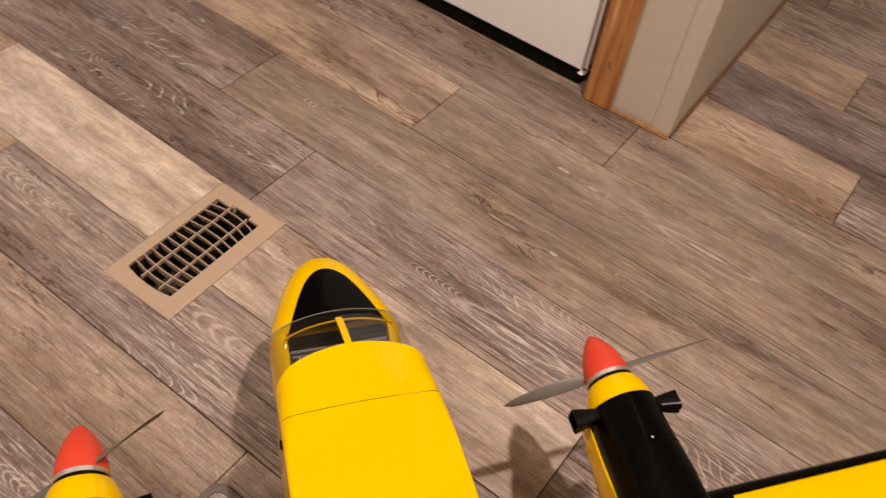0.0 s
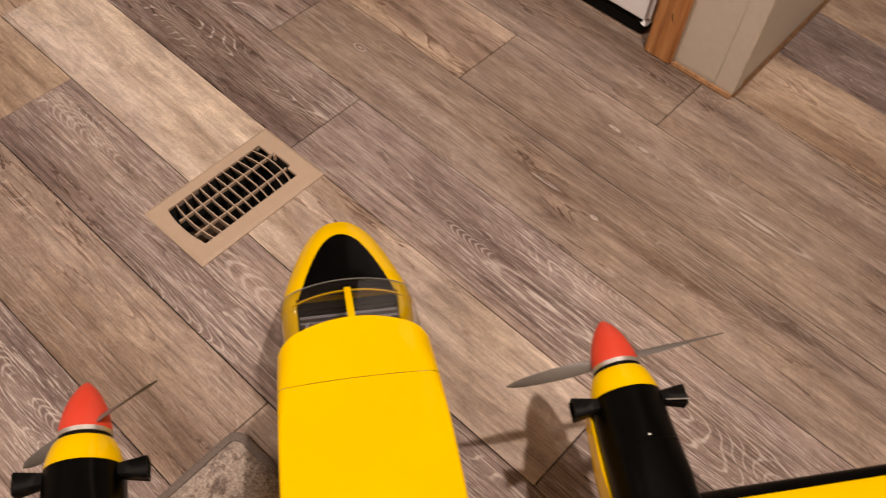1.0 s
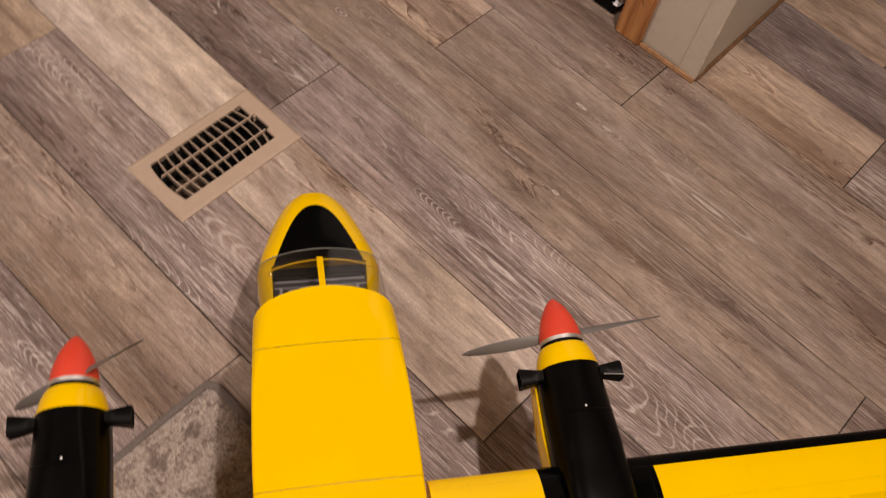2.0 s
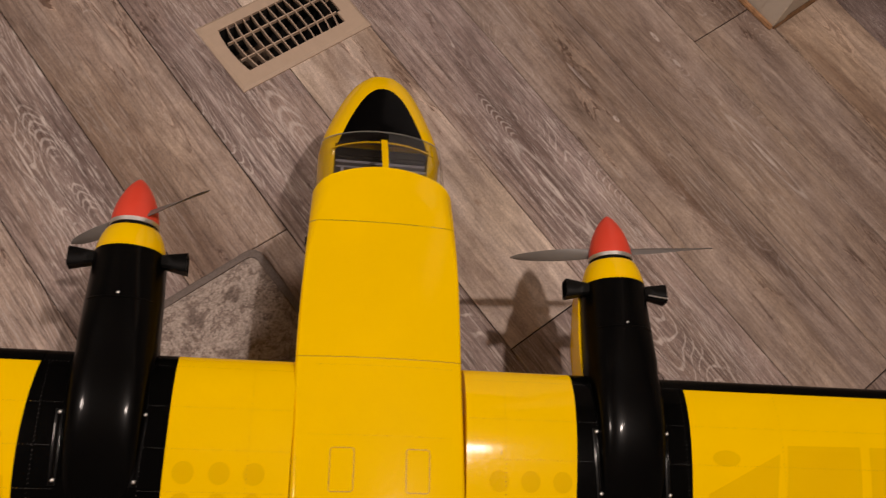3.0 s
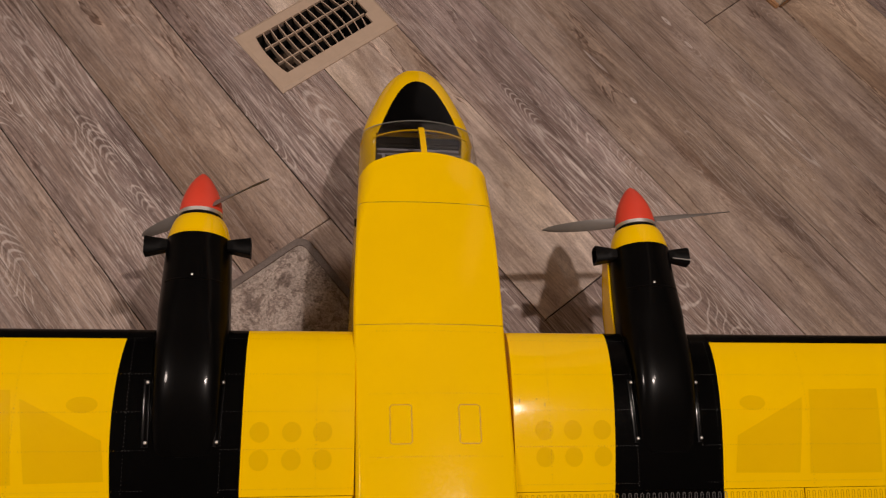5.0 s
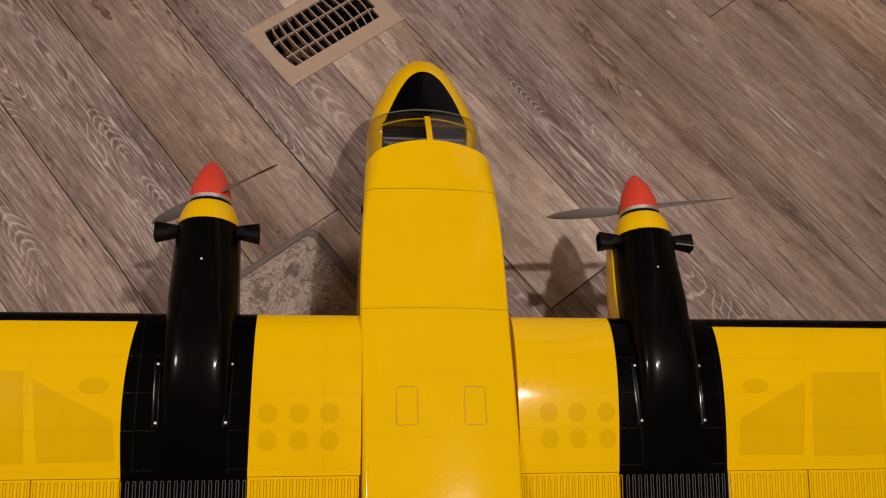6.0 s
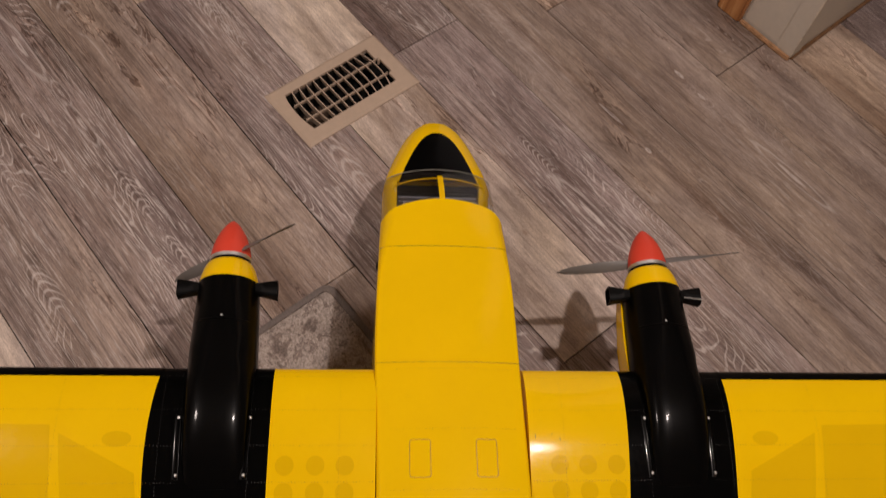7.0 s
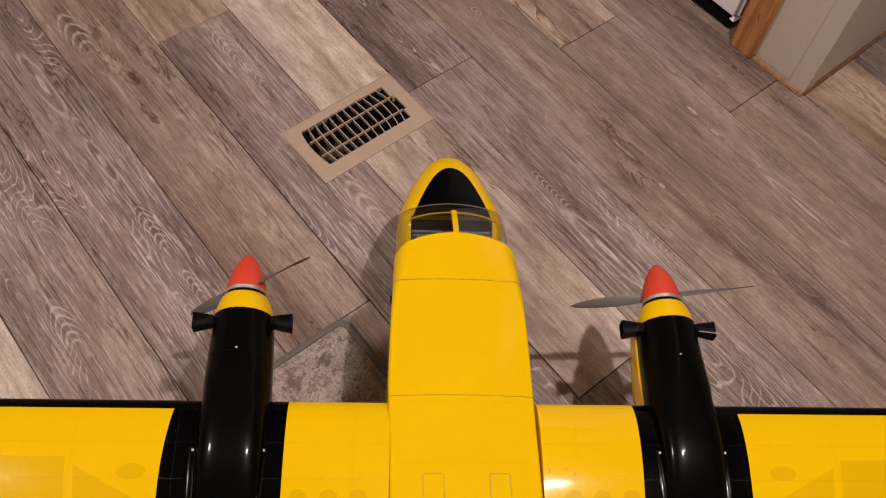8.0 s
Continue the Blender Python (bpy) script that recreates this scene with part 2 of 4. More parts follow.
    links.new(warp.outputs["Color"], centred.inputs[0])
    centred.inputs[1].default_value = (0.5, 0.5, 0.5)

    def math_node(kind, a, c):
        n = nodes.new("ShaderNodeMath")
        n.operation = kind
        for sock, v in zip(n.inputs, (a, c)):
            if isinstance(v, (int, float)):
                sock.default_value = v
            elif v is not None:
                links.new(v, sock)
        return n.outputs[0]

    def vec_node(kind, a, c, d=None):
        n = nodes.new("ShaderNodeVectorMath")
        n.operation = kind
        for sock, v in zip(n.inputs, (a, c, d)):
            if isinstance(v, tuple):
                sock.default_value = v
            elif v is not None:
                links.new(v, sock)
        return n.outputs[0]

    def fade(value, lo, hi, a, c):
        n = nodes.new("ShaderNodeMapRange")
        links.new(value, n.inputs[0])
        for sock, v in zip(n.inputs[1:5], (lo, hi, a, c)):
            sock.default_value = v
        return n.outputs[0]

    lines, shade = 0.0, 0.0
    # x, y, half length, half width, rings, darkness
    for x, y, la, lb, rings, deep in FIGURES:
        d = vec_node("SUBTRACT", geo.outputs["Position"], (x, y, 0.0))
        d = vec_node("MULTIPLY", d, (1 / la, 1 / lb, 0.0))
        sway = 0.9 / (1.0 + rings)
        d = vec_node("MULTIPLY_ADD", centred.outputs[0], (sway, sway * 1.3, 0.0), d)
        n = nodes.new("ShaderNodeVectorMath")
        n.operation = "LENGTH"
        links.new(d, n.inputs[0])
        r = n.outputs["Value"]
        mask = fade(r, 0.70, 1.05, 1.0, 0.0)
        shade = math_node("MAXIMUM", math_node("MULTIPLY", fade(r, 0.25, 1.15, 1.0, 0.0), deep), shade)
        if rings < 1:
            continue
        phase, weight = r, 0.9
        if rings >= 4:
            # nested arches instead of closed rings
            axis = nodes.new("ShaderNodeSeparateXYZ")
            links.new(d, axis.inputs[0])
            phase = math_node("ADD", axis.outputs[0], math_node("MULTIPLY", math_node("MULTIPLY", axis.outputs[1], axis.outputs[1]), -0.75))
            weight = 0.75
        crestline = fade(math_node("SINE", math_node("MULTIPLY", phase, rings * math.tau * (0.62 if rings >= 4 else 1.0)), None), 0.25, 0.9, 0.0, weight)
        lines = math_node("MAXIMUM", math_node("MULTIPLY", crestline, mask), lines)
    shade = math_node("MULTIPLY", shade, fade(smear.outputs["Fac"], 0.36, 0.60, 1.0, 0.45))
    stained = mix_node(nodes, links, "MULTIPLY", 1.0, base, (0.55, 0.45, 0.40))
    base = mix_node(nodes, links, "MIX", shade, base, stained)
    printed = math_node("MULTIPLY", lines, fade(fibre.outputs["Fac"], 0.38, 0.52, 0.35, 1.0))
    grey = nodes.new("ShaderNodeSeparateColor")
    links.new(info.outputs["Color"], grey.inputs[0])
    amount = nodes.new("ShaderNodeMapRange")
    links.new(grey.outputs[0], amount.inputs[0])
    for sock, v in zip(amount.inputs[1:5], (0.26, 0.52, 0.92, 0.20)):
        sock.default_value = v
    limed = mix_node(nodes, links, "MULTIPLY", 1.0, s3, amount.outputs[0])
    half = mix_node(nodes, links, "MULTIPLY", 1.0, limed, info.outputs["Alpha"])
    final = mix_node(nodes, links, "MIX", half, base, (0.72, 0.65, 0.61))
    final = mix_node(nodes, links, "MIX", math_node("MULTIPLY", printed, 0.72), final, (0.72, 0.65, 0.61))
    links.new(final, b.inputs["Base Color"])
    b.inputs["Roughness"].default_value = 0.5
    b.inputs["Specular IOR Level"].default_value = 0.35
    bump_node(nodes, links, fibre.outputs["Fac"], 0.35, 0.0006, b)
    return m


PLANK = plank_material()


def rug_material(name, dark, mid, pale):
    m, nodes, links, b = mat(name)
    tc = nodes.new("ShaderNodeTexCoord")
    big = noise_node(nodes, links, 22.0, 9, 0.78, tc.outputs["Object"], 0.45)
    tuft = noise_node(nodes, links, 300.0, 3, 0.7, tc.outputs["Object"])
    r = ramp_node(nodes, links, big.outputs["Fac"], [(0.38, dark), (0.43, mid), (0.465, pale), (0.53, pale), (0.55, dark), (0.58, mid), (0.63, pale)])
    t = ramp_node(nodes, links, tuft.outputs["Fac"], [(0.35, (0.55, 0.55, 0.55)), (0.65, (1.1, 1.1, 1.1))])
    c = mix_node(nodes, links, "MULTIPLY", 1.0, r.outputs[0], t.outputs[0])
    links.new(c, b.inputs["Base Color"])
    b.inputs["Roughness"].default_value = 0.95
    b.inputs["Specular IOR Level"].default_value = 0.1
    bump_node(nodes, links, tuft.outputs["Fac"], 0.9, 0.002, b)
    return m


RUG = rug_material("greige_rug_pile", (0.23, 0.185, 0.165), (0.33, 0.27, 0.238), (0.50, 0.43, 0.385))
RUG_EDGE = plain("grey_rug_binding", (0.165, 0.138, 0.125), 0.9, vary=0.25, scale=400, bump=0.001)


# ---- mesh helpers ----
def mesh_of(name, bm, material, smooth=True):
    bmesh.ops.recalc_face_normals(bm, faces=bm.faces)
    me = bpy.data.meshes.new(name)
    bm.to_mesh(me)
    bm.free()
    me.materials.append(material)
    if smooth:
        me.shade_smooth()
        me.set_sharp_from_angle(angle=radians(42))
    return me


def part(name, bm, material, parent=None, label="", smooth=True):
    ob = new(name, mesh_of(name, bm, material, smooth))
    if parent is not None:
        ob.parent = parent
    return tagged(ob, label=label)


def thing(name, label, category, group="", m=None):
    ob = new(name)
    ob.empty_display_size = 0.05
    if m is not None:
        ob.matrix_basis = m
    return tagged(ob, label, category, group)


def box_bm(x0, x1, y0, y1, z0, z1, bevel=0.0, segs=2, bm=None):
    own = bmesh.new()
    bmesh.ops.create_cube(own, size=1, matrix=Matrix.Translation(((x0 + x1) / 2, (y0 + y1) / 2, (z0 + z1) / 2)) @ Matrix.Diagonal((x1 - x0, y1 - y0, z1 - z0, 1)))
    if bevel:
        bmesh.ops.bevel(own, geom=own.edges[:], offset=bevel, segments=segs, affect="EDGES")
    return own if bm is None else join(bm, own)


def join(bm, other):
    me = bpy.data.meshes.new("tmp")
    other.to_mesh(me)
    other.free()
    bm.from_mesh(me)
    bpy.data.meshes.remove(me)
    return bm


def loft(rings, cap0=True, cap1=True, closed=True, bm=None):
    """Skin between rings of equal point count."""
    bm = bm or bmesh.new()
    vs = [[bm.verts.new(p) for p in ring] for ring in rings]
    n = len(rings[0])
    for a, c in zip(vs, vs[1:]):
        for i in range(n if closed else n - 1):
            j = (i + 1) % n
            bm.faces.new((a[i], a[j], c[j], c[i]))
    if cap0:
        bm.faces.new(vs[0])
    if cap1:
        bm.faces.new(vs[-1])
    return bm


def lathe(profile, centre, segs=36, cap0=True, cap1=True, squash=1.0, bm=None):
    """Turned shape along +y from (y, radius) pairs about the centre (x, z)."""
    rings = [[(centre[0] + r * math.cos(a), y, centre[1] + squash * r * math.sin(a)) for a in (math.tau * i / segs for i in range(segs))] for y, r in profile]
    return loft(rings, cap0, cap1, bm=bm)


def smoothstep(a, b, x):
    t = min(1.0, max(0.0, (x - a) / (b - a)))
    return t * t * (3 - 2 * t)


def interp(x, table):
    for (x0, *a), (x1, *c) in zip(table, table[1:]):
        if x0 <= x <= x1 or (x < x0 and table[0][0] == x0):
            t = min(1, max(0, (x - x0) / (x1 - x0)))
            return [p + (q - p) * t for p, q in zip(a, c)]
    return list(table[-1][1:])


# ---- the room ----
ROOM = (-2.3, 3.3, -3.2, 2.4)
X0, X1, Y0, Y1 = ROOM


def structure(name, bm, material, label, category, smooth=False):
    return tagged(part(name, bm, material, None, smooth=smooth), label, category, kind="structure")


HX0, HX1, HY0, HY1 = 0.019, 0.113, 0.0205, 0.2175  # duct opening in the floor
sub = box_bm(X0, HX0, Y0, Y1, -0.08, -0.006)
box_bm(HX1, X1, Y0, Y1, -0.08, -0.006, bm=sub)
box_bm(HX0, HX1, Y0, HY0, -0.08, -0.006, bm=sub)
box_bm(HX0, HX1, HY1, Y1, -0.08, -0.006, bm=sub)
floor = structure("floor", sub, DARK, "limed grey-brown vinyl plank floor", "floor")
structure("ceiling", box_bm(X0, X1, Y0, Y1, CEILING, CEILING + 0.1), CEIL, "plain off-white painted ceiling", "ceiling")
structure("wall_west", box_bm(X0 - 0.1, X0, Y0 - 0.1, Y1 + 0.1, -0.08, CEILING + 0.1), WALL, "greige painted room wall", "wall")
structure("wall_east", box_bm(X1, X1 + 0.1, Y0 - 0.1, Y1 + 0.1, -0.08, CEILING + 0.1), WALL, "greige painted room wall", "wall")
structure("wall_south", box_bm(X0, X1, Y0 - 0.1, Y0, -0.08, CEILING + 0.1), WALL, "greige painted room wall", "wall")
structure("wall_north", box_bm(X0, X1, Y1, Y1 + 0.1, -0.08, CEILING + 0.1), WALL, "greige painted room wall", "wall")

# partition that ends in the room, with oak trim
WX0, WX1, WY = 0.356, 0.5125, 0.8565
structure("wall_partition", box_bm(WX0, WX1, WY, Y1, 0, CEILING, 0.003), WALL, "greige painted end of a partition wall", "wall")
guard = box_bm(WX1 - 0.034, WX1 + 0.003, WY - 0.003, WY, 0.002, CEILING, 0.001)
box_bm(WX1, WX1 + 0.003, WY, WY + 0.030, 0.002, CEILING, 0.001, bm=guard)
structure("corner_guard_trim", guard, WALL, "greige painted corner strip on the partition", "trim")
structure("door_casing_trim", box_bm(0.338, 0.393, WY - 0.0155, WY, 0, 2.08, 0.003), OAK, "stained oak door casing with a small nick", "trim")
structure("casing_side_trim", box_bm(0.338, WX0, WY, WY + 0.11, 0, 2.08, 0.002), OAK, "stained oak door jamb", "trim")
shoe = box_bm(0.3945, WX1 + 0.004, WY - 0.0135, WY - 0.0035, 0, 0.008, 0.002)
structure("shoe_moulding_trim", shoe, WORN_OAK, "thin oak shoe moulding at the partition's foot", "trim")
side = box_bm(WX1 + 0.0034, WX1 + 0.0075, WY - 0.003, WY + 0.0305, 0, 0.006, 0.001)
box_bm(WX1 + 0.0003, WX1 + 0.0075, WY + 0.0307, Y1, 0, 0.006, 0.001, bm=side)
structure("side_moulding_trim", side, DARK_OAK, "thin oak moulding along the partition", "trim")
# chipped paint along the corner, a nick in the casing
rnd = random.Random(12)
worn = bmesh.new()
z = 0.004
while z < 0.62:
    l, w = rnd.uniform(0.012, 0.05), rnd.uniform(0.0015, 0.0042)
    x1, y1 = WX1 + 0.0032, WY - 0.0032
    ring = [(x1 - w, y1, z), (x1 - w * rnd.uniform(0.3, 0.9), y1, z + l * 0.5), (x1 - w * 0.4, y1, z + l), (x1, y1 - 0.0004, z + l), (x1, y1 - 0.0004, z)]
    worn.faces.new([worn.verts.new(p) for p in ring])
    worn.faces.new([worn.verts.new(p) for p in ((x1, y1, z), (x1, y1, z + l), (x1 + 0.0003, y1 + w * 0.8, z + l * 0.7), (x1 + 0.0003, y1 + w * 0.5, z + l * 0.1))])
    z += l * rnd.uniform(0.7, 1.0)
part("paint_chips", worn, WORN, bpy.data.objects["corner_guard_trim"], "pale chipped paint along the corner", smooth=False)
nick = bmesh.new()
arc = [(0.377 + 0.007 * math.cos(a), WY - 0.0157, 0.098 + 0.010 * math.sin(a)) for a in (radians(150 + 16 * k) for k in range(9))]
loft([[(x - 0.0008, y, z), (x + 0.0008, y, z), (x + 0.0008, y + 0.001, z), (x - 0.0008, y + 0.001, z)] for x, y, z in arc], bm=nick)
part("nick", nick, DARK, bpy.data.objects["door_casing_trim"], "small dark nick in the oak", smooth=False)

# ---- appliance in the opening ----
fridge = thing("refrigerator", "white enamelled appliance standing over a dark toe gap", "appliance")
part("body", box_bm(-0.42, 0.308, 0.922, 1.55, 0.040, 1.62, 0.008), WHITE, fridge)
part("door", box_bm(-0.42, 0.3195, 0.866, 0.920, 0.030, 1.62, 0.009, 3), WHITE, fridge)
# black block put in for the shadow under the appliance
part("kick_grille", box_bm(-0.41, 0.313, 0.869, 0.92, 0.002, 0.0285, 0.002), BLACK_MATT, fridge, "black block standing in for the shadow under the door")
for fx in (-0.36, 0.272):
    part("foot", lathe([(0, 0.016), (0.012, 0.014)], (0, 0), 16), RUBBER, fridge).matrix_basis = pose(fx, 0.96, 0.0, 90, 0, 0)
    part("foot", lathe([(0, 0.016), (0.050, 0.012)], (0, 0), 16), RUBBER, fridge).matrix_basis = pose(fx, 1.48, 0.0, 90, 0, 0)
part("lower_trim", box_bm(0.304, 0.3185, 0.8665, 0.900, 0.0235, 0.0302, 0.003, 3), WHITE, fridge, "pale lower door cap")

# ---- ceiling lamps ----
lx, ly, lz = LAMP
lamp = thing("ceiling_lamp", "unseen round flush ceiling lamp giving warm light", "lamp", "ceiling lamps", m=pose(lx, ly, 0))
part("base_plate", lathe([(0, 0.088), (0.02, 0.088)], (0, 0), 40), CEIL, lamp).matrix_basis = pose(0, 0, CEILING - 0.02, 90, 0, 0)
part("rim", loft([[(r * math.cos(a), r * math.sin(a), z) for a in (math.tau * i / 40 for i in range(40))] for r, z in ((0.088, CEILING - 0.022), (0.088, CEILING - 0.06), (0.081, CEILING - 0.06), (0.081, CEILING - 0.022), (0.088, CEILING - 0.022))], False, False), SILVER, lamp)
# fixture body for the added fill light
copy_thing(lamp, pose(LAMP_FILL[0], LAMP_FILL[1], 0))
copy_thing(lamp, pose(LAMP_THREE[0], LAMP_THREE[1], 0))


# ---- floor register ----
def floor_register():
    reg = thing("floor_register", "tan plastic floor vent register set in the planks", "vent")
    W, H, T = 0.137, 0.242, 0.0055
    ox0, ox1, oy0, oy1 = 0.022, 0.1105, 0.0285, 0.2085
    def hole():
        """Opening: bowed near end, lever notch in the middle of the far end."""
        pts = [(ox0 + (ox1 - ox0) * k / 10, oy0 - 0.0055 * (1 - (k / 5 - 1) ** 2)) for k in range(11)]
        return pts + [(ox1, oy1), (0.089, oy1), (0.089, oy1 + 0.0065), (0.051, oy1 + 0.0065), (0.051, oy1), (ox0, oy1)]

    def rect(d):
        return [(d, d), (W - d, d), (W - d, H - d), (d, H - d)]

    bm = bmesh.new()
    sides = [[bm.verts.new((x, y, z)) for x, y in rect(d)] for d, z in ((0, 0.0), (0, 0.0022), (0.005, T))]
    cut = [[bm.verts.new((x, y, z)) for x, y in hole()] for z in (T, 0.0005)]
    for a, c in list(zip(sides, sides[1:])) + [tuple(cut)]:
        for i in range(len(a)):
            bm.faces.new((a[i], a[(i + 1) % len(a)], c[(i + 1) % len(a)], c[i]))
    edges = [bm.edges.get((loop[i], loop[(i + 1) % len(loop)])) for loop in (sides[2], cut[0]) for i in range(len(loop))]
    bmesh.ops.triangle_fill(bm, use_beauty=True, use_dissolve=False, edges=edges)
    part("faceplate", bm, VENT, reg, smooth=False)
    # duct walls coloured near-black for the shade below the louvers
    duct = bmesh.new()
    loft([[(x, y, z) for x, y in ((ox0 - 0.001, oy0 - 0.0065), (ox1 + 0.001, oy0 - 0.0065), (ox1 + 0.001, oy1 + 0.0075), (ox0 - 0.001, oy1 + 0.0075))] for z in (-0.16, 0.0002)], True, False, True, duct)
    part("duct", duct, DARK, reg, "duct with its inner shade put in as near-black", smooth=False)
    damper = box_bm(ox0 + 0.004, ox1 - 0.004, oy0 + 0.012, oy0 + 0.070, -0.075, -0.072, 0.001)
    part("damper_blade", damper, BROWN_METAL, reg, "dusty brown damper blade")
    n = 12
    for i in range(1, n):
        y = oy0 + (oy1 - oy0) * i / n
        v = 2 * i / n - 1  # louvers fan out towards both ends
        rings = []
        for k in range(9):
            u = k / 8
            x = ox0 + (ox1 - ox0) * u
            yy = y + (0.0075 * v + 0.0015) * (1 - (2 * u - 1) ** 2)
            lean = -0.0045 - 0.0035 * v
            rings.append([(x, yy - 0.0009 - lean, -0.012), (x, yy + 0.0009 - lean, -0.012), (x, yy + 0.0009, T - 0.0004), (x, yy - 0.0009, T - 0.0004)])
        part("louver", loft(rings), VENT, reg, smooth=False)
    for u in (0.31, 0.72):
        x = ox0 + (ox1 - ox0) * u
        part("cross_bar", box_bm(x - 0.0010, x + 0.0010, oy0, oy1, -0.003, T - 0.0022), VENT, reg, smooth=False)
    part("damper_lever", box_bm(0.0535, 0.0570, oy1 + 0.0012, oy1 + 0.0058, -0.006, T + 0.0012, 0.0006), VENT, reg)
    return reg


floor_register()


# ---- rug ----
def area_rug():
    rug = thing("area_rug", "greige mottled area rug with grey bound edge", "rug")
    rx, ry = 0.362, -0.128
    L, Wd, T = 1.6, 2.2, 0.011
    rnd = random.Random(3)

    def outline(inset, rad, z):
        pts = []
        for cx, cy, a0 in ((rx + L, ry, 0), (rx, ry, 90), (rx, ry - Wd, 180), (rx + L, ry - Wd, 270)):
            sx = -1 if cx > rx else 1
            sy = -1 if cy == ry else 1
            for k in range(7):
                a = radians(a0 + 15 * k)
                pts.append((cx + sx * (inset + rad) + rad * math.cos(a), cy + sy * (inset + rad) + rad * math.sin(a), z))
        return pts

    bm = loft([outline(0, 0.018, 0), outline(0, 0.018, T * 0.7), outline(0.003, 0.016, T * 0.95), outline(0.0105, 0.012, T * 0.95), outline(0.011, 0.012, T * 0.6)], True, False)
    part("binding", bm, RUG_EDGE, rug, "grey bound edge")
    N = 150
    me = bmesh.new()
    x0, x1, y0, y1 = rx + 0.0105, rx + L - 0.0105, ry - Wd + 0.0105, ry - 0.0105
    grid = []
    for i in range(N + 1):
        row = []
        for j in range(N + 1):
            # finer towards the visible corner
            x = x0 + (x1 - x0) * (i / N) ** 2
            y = y1 - (y1 - y0) * (j / N) ** 2
            edge = min(x - x0, y1 - y)
            z = T + 0.0012 * noise.noise((x * 160, y * 160, 0)) + 0.0012 * noise.noise((x * 45, y * 45, 3)) - 0.003 * max(0, 1 - edge / 0.008)
            row.append(me.verts.new((x, y, z)))
        grid.append(row)
    for i in range(N):
        for j in range(N):
            me.faces.new((grid[i][j], grid[i + 1][j], grid[i + 1][j + 1], grid[i][j + 1]))
    part("woven_top", me, RUG, rug)
    return rug


area_rug()

# ---- model aircraft (local frame: x to its right, y to its nose) ----
aircraft = thing("model_aircraft", "yellow and black twin-engine model aircraft standing on its wheels", "model aircraft", m=pose(AX, AY, -0.0372, 1.1, 1.0, AYAW) @ Matrix.Diagonal((0.992, 0.979, 0.992, 1)))

LE, TE, FLAP = 0.1625, -0.062, -0.020


def camber(c):
    return 1.4845 * math.sqrt(max(c, 0)) - 0.63 * c - 1.758 * c * c + 1.4215 * c ** 3 - 0.5075 * c ** 4


def wing_top(y):
    """Height of the wing's upper skin at a chord position."""
    c = (LE - y) / (LE - TE)
    return 0.3085 + 0.053 * camber(c) - 0.003 * c


def wing_bottom(y):
    c = (LE - y) / (LE - TE)
    return 0.3085 - 0.018 * camber(c) - 0.003 * c


def chord_ys(y0, y1, n=22):
    """Chord positions, close together at the rounded nose."""
    out = []
    for i in range(n + 1):
        u = i / n
        y = y0 + (y1 - y0) * u
        if abs(y0 - LE) < 1e-6:
            y = y0 + (y1 - y0) * (1 - math.cos(u * math.pi / 2)) ** 1.4
        out.append(y)
    return out


def film_edge(x, y):
    """The film joints beside the engines bow a little along the chord."""
    t = min(1.0, max(0.0, (LE - y) / 0.18))
    if abs(x - 0.2015) < 0.003 or abs(x - 0.326) < 0.003:
        return x - 0.0055 * t * t
    if abs(x + 0.326) < 0.003:
        return x - 0.0075 * math.sin(math.pi * 0.85 * t)
    if abs(x + 0.2015) < 0.003:
        return x - 0.0015 * t
    return x


def wing_panel(name, xa, xb, y0, y1, material, lift=0.0, label="", parent=None):
    """One strip of wing between two span stations, with thickness."""
    ys = chord_ys(y0, y1)
    prof = [(y, wing_top(y) + lift) for y in ys] + [(y, wing_bottom(y) - lift) for y in reversed(ys[1:] if abs(y0 - LE) < 1e-6 else ys)]
    rings = [[(film_edge(x, y), y, z) for y, z in prof] for x in (xa, xa + (xb - xa) * 0.5, xb)]
    return part(name, loft(rings), material, parent or aircraft, label)


def skin_patch(pts, lift=0.00035, bm=None, step=0.006):
    """Thin patch that follows the wing's upper skin, from an outline in plan."""
    bm = bm or bmesh.new()
    n = len(pts)
    cx, cy = sum(p[0] for p in pts) / n, sum(p[1] for p in pts) / n
    rings = []
    for k in (1.0, 0.66, 0.33):
        rings.append([bm.verts.new((cx + (x - cx) * k, cy + (y - cy) * k, wing_top(cy + (y - cy) * k) + lift)) for x, y in pts])
    mid = bm.verts.new((cx, cy, wing_top(cy) + lift))
    for a, c in zip(rings, rings[1:]):
        for i in range(n):
            j = (i + 1) % n
            bm.faces.new((a[i], a[j], c[j], c[i]))
    for i in range(n):
        bm.faces.new((rings[-1][i], rings[-1][(i + 1) % n], mid))
    return bm


def densify(pts, step=0.008):
    out = []
    for (x0, y0), (x1, y1) in zip(pts, pts[1:] + pts[:1]):
        k = max(1, int(math.hypot(x1 - x0, y1 - y0) / step))
        out += [(x0 + (x1 - x0) * i / k, y0 + (y1 - y0) * i / k) for i in range(k)]
    return out




